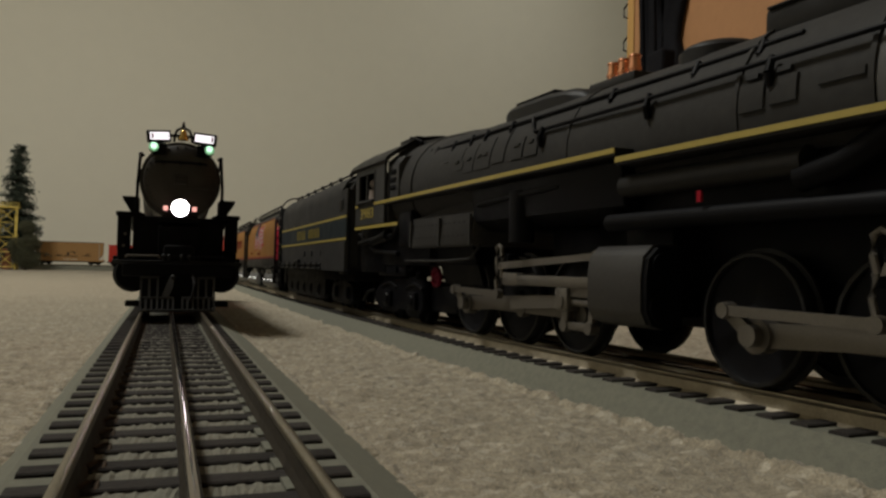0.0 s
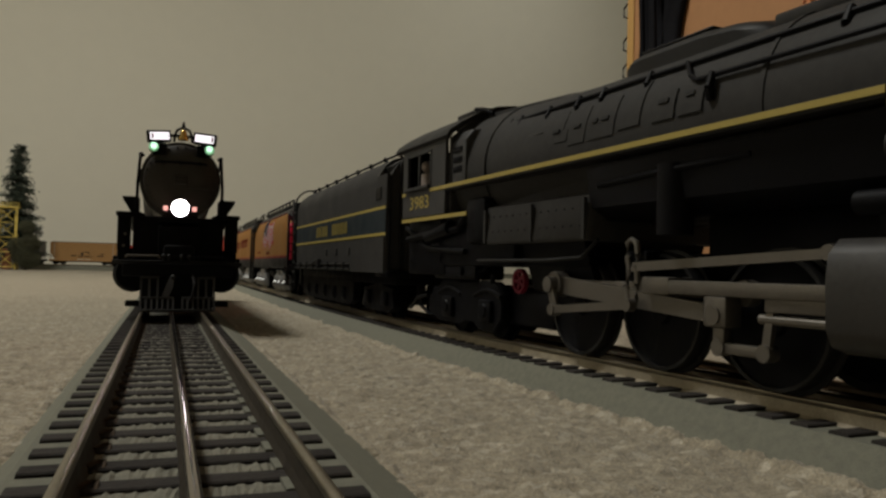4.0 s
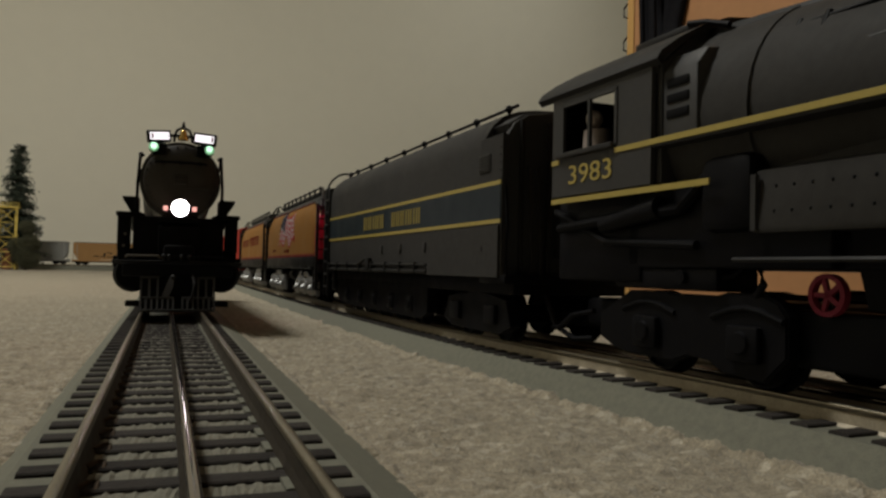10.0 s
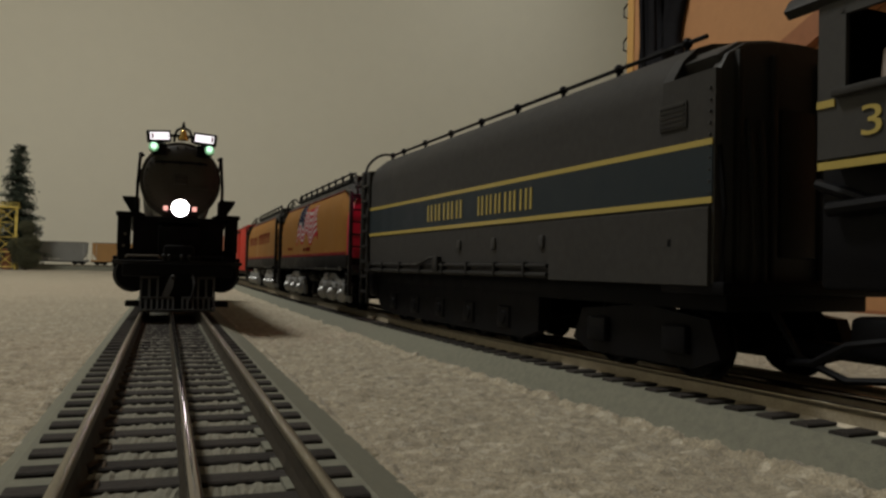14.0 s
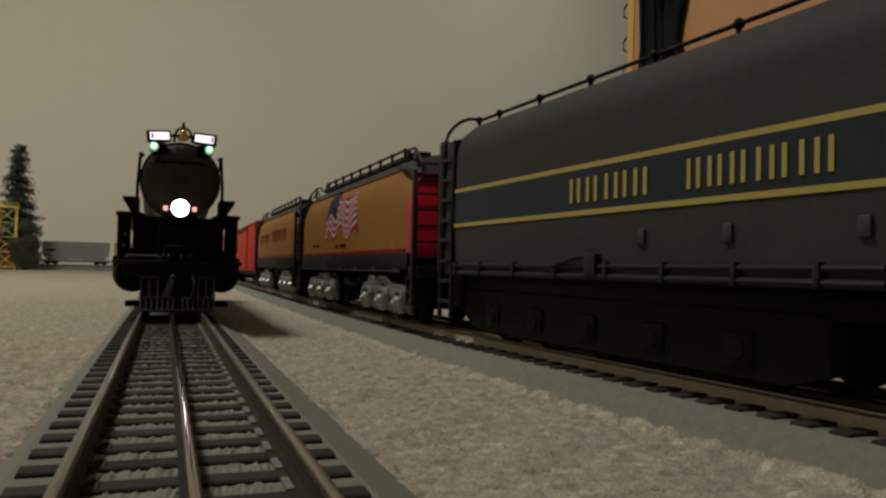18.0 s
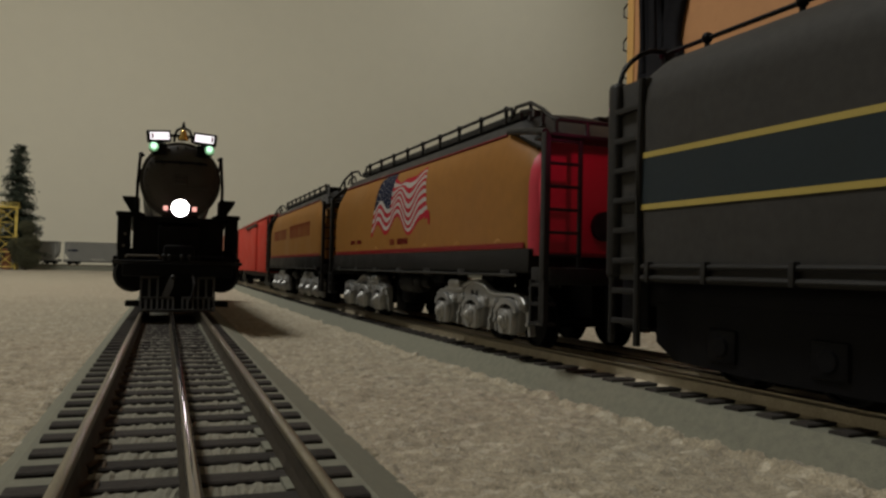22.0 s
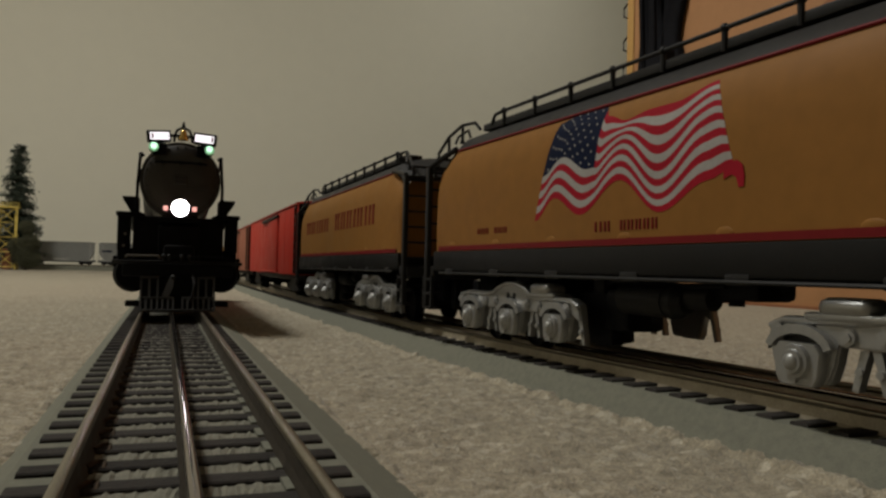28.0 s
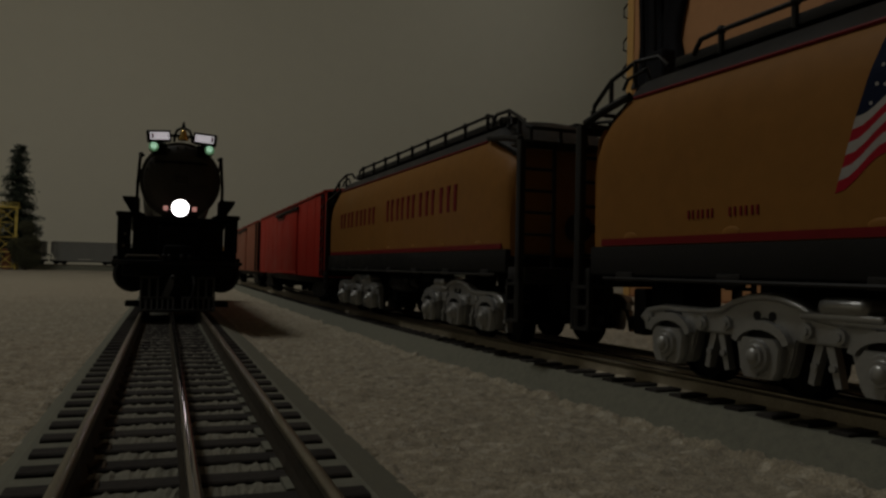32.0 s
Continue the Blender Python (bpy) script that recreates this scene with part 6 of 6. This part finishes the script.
    put("air_hose", tube([(8, -20, 22), (9, -25, 17), (8, -27, 10), (6.4, -27, 7)], 0.9, 6), M_FRAME)
    put("stack", barrel([(60, 104, 8), (120, 104, 8)], 20), M_BLACK)
    put("cab", box(-31, 31, 400, 452, 50, 104, 3), M_BLACK)
    return e


waiting_loco()

# ---- far side of the layout: another train, a tower and trees ----
FAR_Y, FAR_Z = 4.05, 0.021
FAR_CARS = []
pad = tagged(part("far_roadbed", prism([(-0.045, 0), (-0.036, 0.020), (0.036, 0.020), (0.045, 0)], -1.6, 3.0), M_ROADBED), "pale grey raised roadbed along the far wall", "toy track", kind="structure")
pad.matrix_world = Matrix.Translation((0, FAR_Y, 0)) @ Matrix.Rotation(-math.pi / 2, 4, "Z")
far_track = empty("far_track", "three-rail toy track along the far wall", "toy track")
for lat in (-0.017, 0.0, 0.017):
    part("rail", box(-1.5, 2.9, FAR_Y + lat - 0.0012, FAR_Y + lat + 0.0012, 0.0205, 0.0262), M_RAIL, far_track)
bm = bmesh.new()
for k in range(330):
    add_box(bm, -1.5 + k * 0.0132, -1.494 + k * 0.0132, FAR_Y - 0.027, FAR_Y + 0.027, 0.0195, 0.0215)
tagged(part("tie", bm, M_TIE, far_track), kind="stuff")

FAR_TRIP = [(0, -0.583), (2, -0.552), (6, -0.492), (9, -0.4436), (13, -0.365), (18, -0.245), (25.5, -0.065), (32, 0.105)]


def far_trip(t):
    for (a, x), (b, y) in zip(FAR_TRIP, FAR_TRIP[1:]):
        if t <= b:
            return x + (y - x) * (t - a) / (b - a)
    return FAR_TRIP[-1][1]


def hopper(label, x0, length, material, kind):
    """A far hopper car; x0 is its rear end measured from the middle of the far train."""
    c = empty("hopper_car", label, "hopper car", "far freight cars")

    def put(name, bm, mt, lb=""):
        bmesh.ops.transform(bm, matrix=Matrix.Scale(0.001, 4), verts=bm.verts)
        return part(name, bm, mt, c, lb, 0.6)
    L = length * 1000
    w = 31
    if kind == "red":
        put("body", box(8, L - 8, -w, w, 16, 96, 1.5), material)
        put("roof", box(6, L - 6, -w - 1, w + 1, 95, 99, 1), material)
    else:
        prof = [(8, 102), (L - 8, 102), (L - 8, 58), (L - 18, 36), (L - 34, 20), (L * 0.66, 20), (L * 0.6, 26), (L * 0.4, 26), (L * 0.34, 20), (34, 20), (18, 36), (8, 58)]
        bm = bmesh.new()
        add_loft(bm, [[(x, y, z) for x, z in prof] for y in (-w, w)])
        put("body", bm, material)
        put("top_sill", box(4, L - 4, -w - 1.5, w + 1.5, 100, 105, 0.8), material)
        put("side_sill", box(2, L - 2, -w - 1, w + 1, 16, 24, 0.8), material)
        for x in np.linspace(34, L - 34, 9):
            put("side_rib", box(float(x) - 1.5, float(x) + 1.5, -w - 1.6, -w + 1, 24, 101), material)
        for x in (6, 22, L - 24, L - 8):
            put("end_post", box(x, x + 2.4, -w - 0.4, -w + 3, 22, 102), M_WHITE if x in (22, L - 24) else material)
        put("roof_walk", box(10, L - 10, -8, 8, 105, 108, 0.5), M_FRAME)
    if kind == "orange":
        for x0_, x1_, z0_, z1_ in ((L * 0.46, L * 0.49, 44, 58), (L * 0.49, L * 0.56, 58, 62), (L * 0.56, L * 0.58, 52, 60), (L * 0.3, L * 0.40, 40, 45), (L * 0.42, L * 0.62, 38, 42), (L * 0.68, L * 0.8, 40, 45), (L * 0.74, L * 0.8, 50, 54)):
            put("marking", box(x0_, x1_, -w - 0.5, -w + 0.2, z0_, z1_), M_FRAME, "dark painted marking")
    if kind == "logo":
        put("marking", box(L * 0.07, L * 0.22, -w - 0.5, -w + 0.2, 62, 72), M_FLAGBLUE, "dark painted marking")
    for qa in (16, L - 72):
        put("truck_frame", box(qa, qa + 56, -26, -22, 4, 13, 2), M_BLACK)
        put("truck_frame", box(qa, qa + 56, 22, 26, 4, 13, 2), M_BLACK)
        for x in (qa + 12, qa + 44):
            put("wheel_set", cyl((x, -20, 9), (x, 20, 9), 9, seg=18), M_BLACK)
    put("frame", box(0, L, -10, 10, 12, 18, 0.5), M_BLACK)
    FAR_CARS.append((c, lambda t, o=x0: Matrix.Translation((far_trip(t) + o, FAR_Y, 0.0262))))
    return c


hopper("small red freight car leading the far train", 0.312, 0.300, M_BOXRED, "red")
hopper("weathered orange toy hopper car with dark markings on the far track", 0.0, 0.302, M_HOPPER, "orange")
hopper("weathered grey toy hopper car with a dark marking", -0.312, 0.302, M_HGREY, "logo")
hopper("plain weathered grey toy hopper car on the far track", -0.624, 0.302, M_HGREY, "plain")
hopper("plain weathered grey toy hopper car on the far track", -0.936, 0.302, M_HGREY, "plain")


def tower():
    """A lattice tower of yellow plastic with a railed platform."""
    e = empty("lattice_tower", "yellow plastic lattice tower with a railed platform beside the far track", "toy tower", m=Matrix.Translation((-0.640, 3.70, 0.0)))
    h, a = 0.262, 0.036
    for sx in (-1, 1):
        for sy in (-1, 1):
            part("leg", tube([(a * sx, a * sy, 0), (a * 0.86 * sx, a * 0.86 * sy, h)], 0.0030, 6), M_TOWER, e)
    lv = [0.012, 0.075, 0.138, 0.2, h]
    for z in lv:
        for k in range(4):
            c, s = [(1, 1), (1, -1), (-1, -1), (-1, 1)][k], [(1, -1), (-1, -1), (-1, 1), (1, 1)][k]
            f = a * (1 - 0.14 * z / h)
            part("girt", tube([(c[0] * f, c[1] * f, z), (s[0] * f, s[1] * f, z)], 0.0022, 5), M_TOWER, e)
    for z0, z1 in zip(lv, lv[1:]):
        for k in range(4):
            c, s = [(1, 1), (1, -1), (-1, -1), (-1, 1)][k], [(1, -1), (-1, -1), (-1, 1), (1, 1)][k]
            for p, q in ((c, s), (s, c)):
                part("brace", tube([(p[0] * a * 0.97, p[1] * a * 0.97, z0), (q[0] * a * 0.92, q[1] * a * 0.92, z1)], 0.0017, 5), M_TOWER, e)
    part("platform", box(-0.046, 0.046, -0.046, 0.046, h, h + 0.006, 0.001), M_TOWER, e)
    for z in (0.012, 0.022):
        part("platform_rail", tube([(-0.045, -0.045, h + z), (0.045, -0.045, h + z), (0.045, 0.045, h + z), (-0.045, 0.045, h + z), (-0.045, -0.045, h + z)], 0.0012, 5), M_TOWER, e)
    for x in (-0.045, -0.015, 0.015, 0.045):
        for y in (-0.045, 0.045):
            part("rail_post", cyl((x, y, h), (x, y, h + 0.022), 0.0013, seg=5), M_TOWER, e)
    part("ladder", box(0.034, 0.042, -0.040, -0.037, 0.0, h), M_TOWER, e)
    # load that shows dark behind the lattice
    part("inner_tank", cyl((0, 0, 0.002), (0, 0, 0.09), 0.020, seg=16), M_WOODD, e)
    return e


tower()


def fir(x, y, h, r, seed, label):
    """A model fir: trunk, limbs in whorls, and ragged clumps of needles along them."""
    rng = random.Random(seed)
    e = empty("fir_tree", label, "model tree", m=Matrix.Translation((x, y, 0)))
    part("trunk", cyl((0, 0, 0), (0, 0, h * 0.97), 0.010, 0.002, 8), M_BARK, e)
    limbs, needles = bmesh.new(), bmesh.new()
    z = h * 0.12
    while z < h * 0.985:
        f = 1 - (z - h * 0.12) / (h * 0.9)
        reach = r * (0.10 + 0.95 * f ** 0.8)
        for k in range(7):
            a = rng.uniform(0, math.tau)
            ln = reach * rng.uniform(0.6, 1.12)
            tip = Vector((ln * math.cos(a), ln * math.sin(a), z - ln * rng.uniform(0.05, 0.35)))
            add_tube(limbs, [(0, 0, z), tip], 0.0012, 4)
            n = max(2, int(ln / 0.009))
            for i in range(n):
                p = Vector((0, 0, z)).lerp(tip, (i + 0.8) / n)
                for j in range(8):
                    o = p + Vector((rng.gauss(0, 0.007), rng.gauss(0, 0.007), rng.gauss(0, 0.005)))
                    d = Vector((rng.gauss(0, 1), rng.gauss(0, 1), rng.gauss(0.1, 0.7))).normalized() * rng.uniform(0.006, 0.012)
                    s = d.orthogonal().normalized() * 0.0035
                    needles.faces.new([needles.verts.new(v) for v in (o - s, o + d, o + s)])
        z += h * rng.uniform(0.018, 0.032)
    part("limb", limbs, M_BARK, e)
    tagged(part("crown", needles, M_FIR, e), kind="stuff")
    return e


fir(-0.612, 3.74, 0.555, 0.112, 3, "dark green model fir tree beside the far track")


def bush(x, y, lumps, seed, label):
    """A low clump of foliage made of many small leaves on twigs."""
    rng = random.Random(seed)
    e = empty("model_bush", label, "model bush", m=Matrix.Translation((x, y, 0)))
    twigs, leaves = bmesh.new(), bmesh.new()
    for cx, cz, r in lumps:
        add_tube(twigs, [(cx * 0.3, 0, 0), (cx, 0, cz)], 0.0022, 5)
        for k in range(int(5200 * (r / 0.035) ** 2 * 0.55)):
            d = Vector((rng.gauss(0, 1), rng.gauss(0, 1), rng.gauss(0, 1))).normalized()
            rr = r * rng.uniform(0.55, 1.0) * (1 + 0.22 * noise.noise(d * 2.3 + Vector((cx * 40, 0, cz * 30))))
            p = Vector((cx, 0, cz)) + d * rr
            if p.z < 0.002:
                continue
            a = Vector((rng.gauss(0, 1), rng.gauss(0, 1), rng.gauss(0, 1))).normalized() * 0.0032
            b = a.orthogonal().normalized() * 0.0022
            leaves.faces.new([leaves.verts.new(v) for v in (p - a, p + b, p + a)])
    part("twig", twigs, M_BARK, e)
    tagged(part("foliage", leaves, M_BUSH, e), kind="stuff")
    return e


bush(-0.556, 3.62, ((0.0, 0.18, 0.032), (0.012, 0.115, 0.042), (-0.012, 0.06, 0.046), (0.016, 0.045, 0.040), (-0.035, 0.10, 0.040)), 8, "olive green clump of model foliage in front of the fir")

# ---- furniture beyond the passing track ----
cab_x = 0.82
cabinet = empty("wooden_cabinet", "tall orange-brown stained wooden cabinet standing on the carpet", "cabinet")
part("side_panel", box(cab_x, cab_x + 0.02, -0.9, 1.235, 0.0, 1.5, 0.002), M_WOOD, cabinet)
part("end_panel", box(cab_x - 0.002, cab_x + 0.5, 1.2355, 1.257, 0.0, 1.5, 0.002), M_YWOOD, cabinet, "lighter yellowish end panel")
part("top", box(cab_x - 0.01, cab_x + 0.51, -0.9, 1.27, 1.5, 1.525, 0.003), M_WOOD, cabinet)
part("back_panel", box(cab_x + 0.5, cab_x + 0.515, -0.9, 1.26, 0.0, 1.5), M_WOODD, cabinet)
part("plinth", box(cab_x - 0.004, cab_x, -0.9, 1.235, 0.0, 0.004), M_WOODD, cabinet)
brace = empty("wooden_brace", "dark brown wooden bar leaning diagonally against the cabinet", "wooden bar")
bm = slab([(0.98, 0.277), (0.98, 0.314), (0.20, 0.620), (0.20, 0.583)], cab_x - 0.030, cab_x - 0.003)
part("bar", bm, M_WOODD, brace)
bm = slab([(0.98, 0.269), (0.98, 0.276), (0.20, 0.582), (0.20, 0.574)], cab_x - 0.016, cab_x - 0.004)
part("ledge", bm, M_WOOD, brace)


def bag():
    """A black padded bag that hangs at the end of the cabinet, folded, with webbing and small clips."""
    e = empty("hanging_bag", "black padded bag with folds and straps hanging on the cabinet's end", "bag")
    xx = cab_x - 0.004
    bm = bmesh.new()
    secs = []
    for k in range(25):
        z = 0.33 + k * 0.03
        a = 1.080 + 0.010 * math.exp(-((z - 0.46) / 0.02) ** 2) + 0.002 * math.sin(k * 1.9) - 0.02 * min(1, max(0, (z - 0.49) * 12))
        b = 1.196 + 0.03 * (z - 0.42) + 0.002 * math.sin(k * 2.3)
        d = 0.030 + 0.006 * math.sin(k * 0.8 + 1)
        if k == 0:
            a, b, d = a + 0.02, b - 0.03, d * 0.5
        n = 40
        sec = []
        for j in range(n):
            f = j / (n - 1)
            fold = 0.55 + 0.45 * abs(math.sin(f * 9.4 + 0.25 * math.sin(k * 0.45))) + 0.10 * math.sin(f * 23 + k * 0.4)
            sec.append((xx - d * fold * math.sin(math.pi * (0.04 + 0.92 * f)) ** 0.35, a + (b - a) * f, z))
        sec += [(xx, b, z), (xx, a, z)]
        secs.append(sec)
    add_loft(bm, secs)
    part("bag_body", bm, M_CLOTH, e, "", 0.9)
    for y in (1.115, 1.15):
        part("strap", tube([(xx - 0.034, y, 0.40), (xx - 0.036, y + 0.003, 0.52), (xx - 0.034, y + 0.004, 0.75), (xx - 0.032, y, 1.0)], 0.005, 6), M_CLOTH, e)
    part("pocket", box(xx - 0.042, xx - 0.010, 1.084, 1.130, 0.376, 0.428, 0.006), M_CLOTH, e)
    for z in (0.418, 0.470, 0.535, 0.60):
        part("clip", tube([(cab_x - 0.002, 1.256, z), (cab_x - 0.003, 1.266, z + 0.005), (cab_x - 0.003, 1.266, z + 0.021), (cab_x - 0.002, 1.256, z + 0.028)], 0.0018, 6), M_BLACK, e)
    return e


bag()

motions()
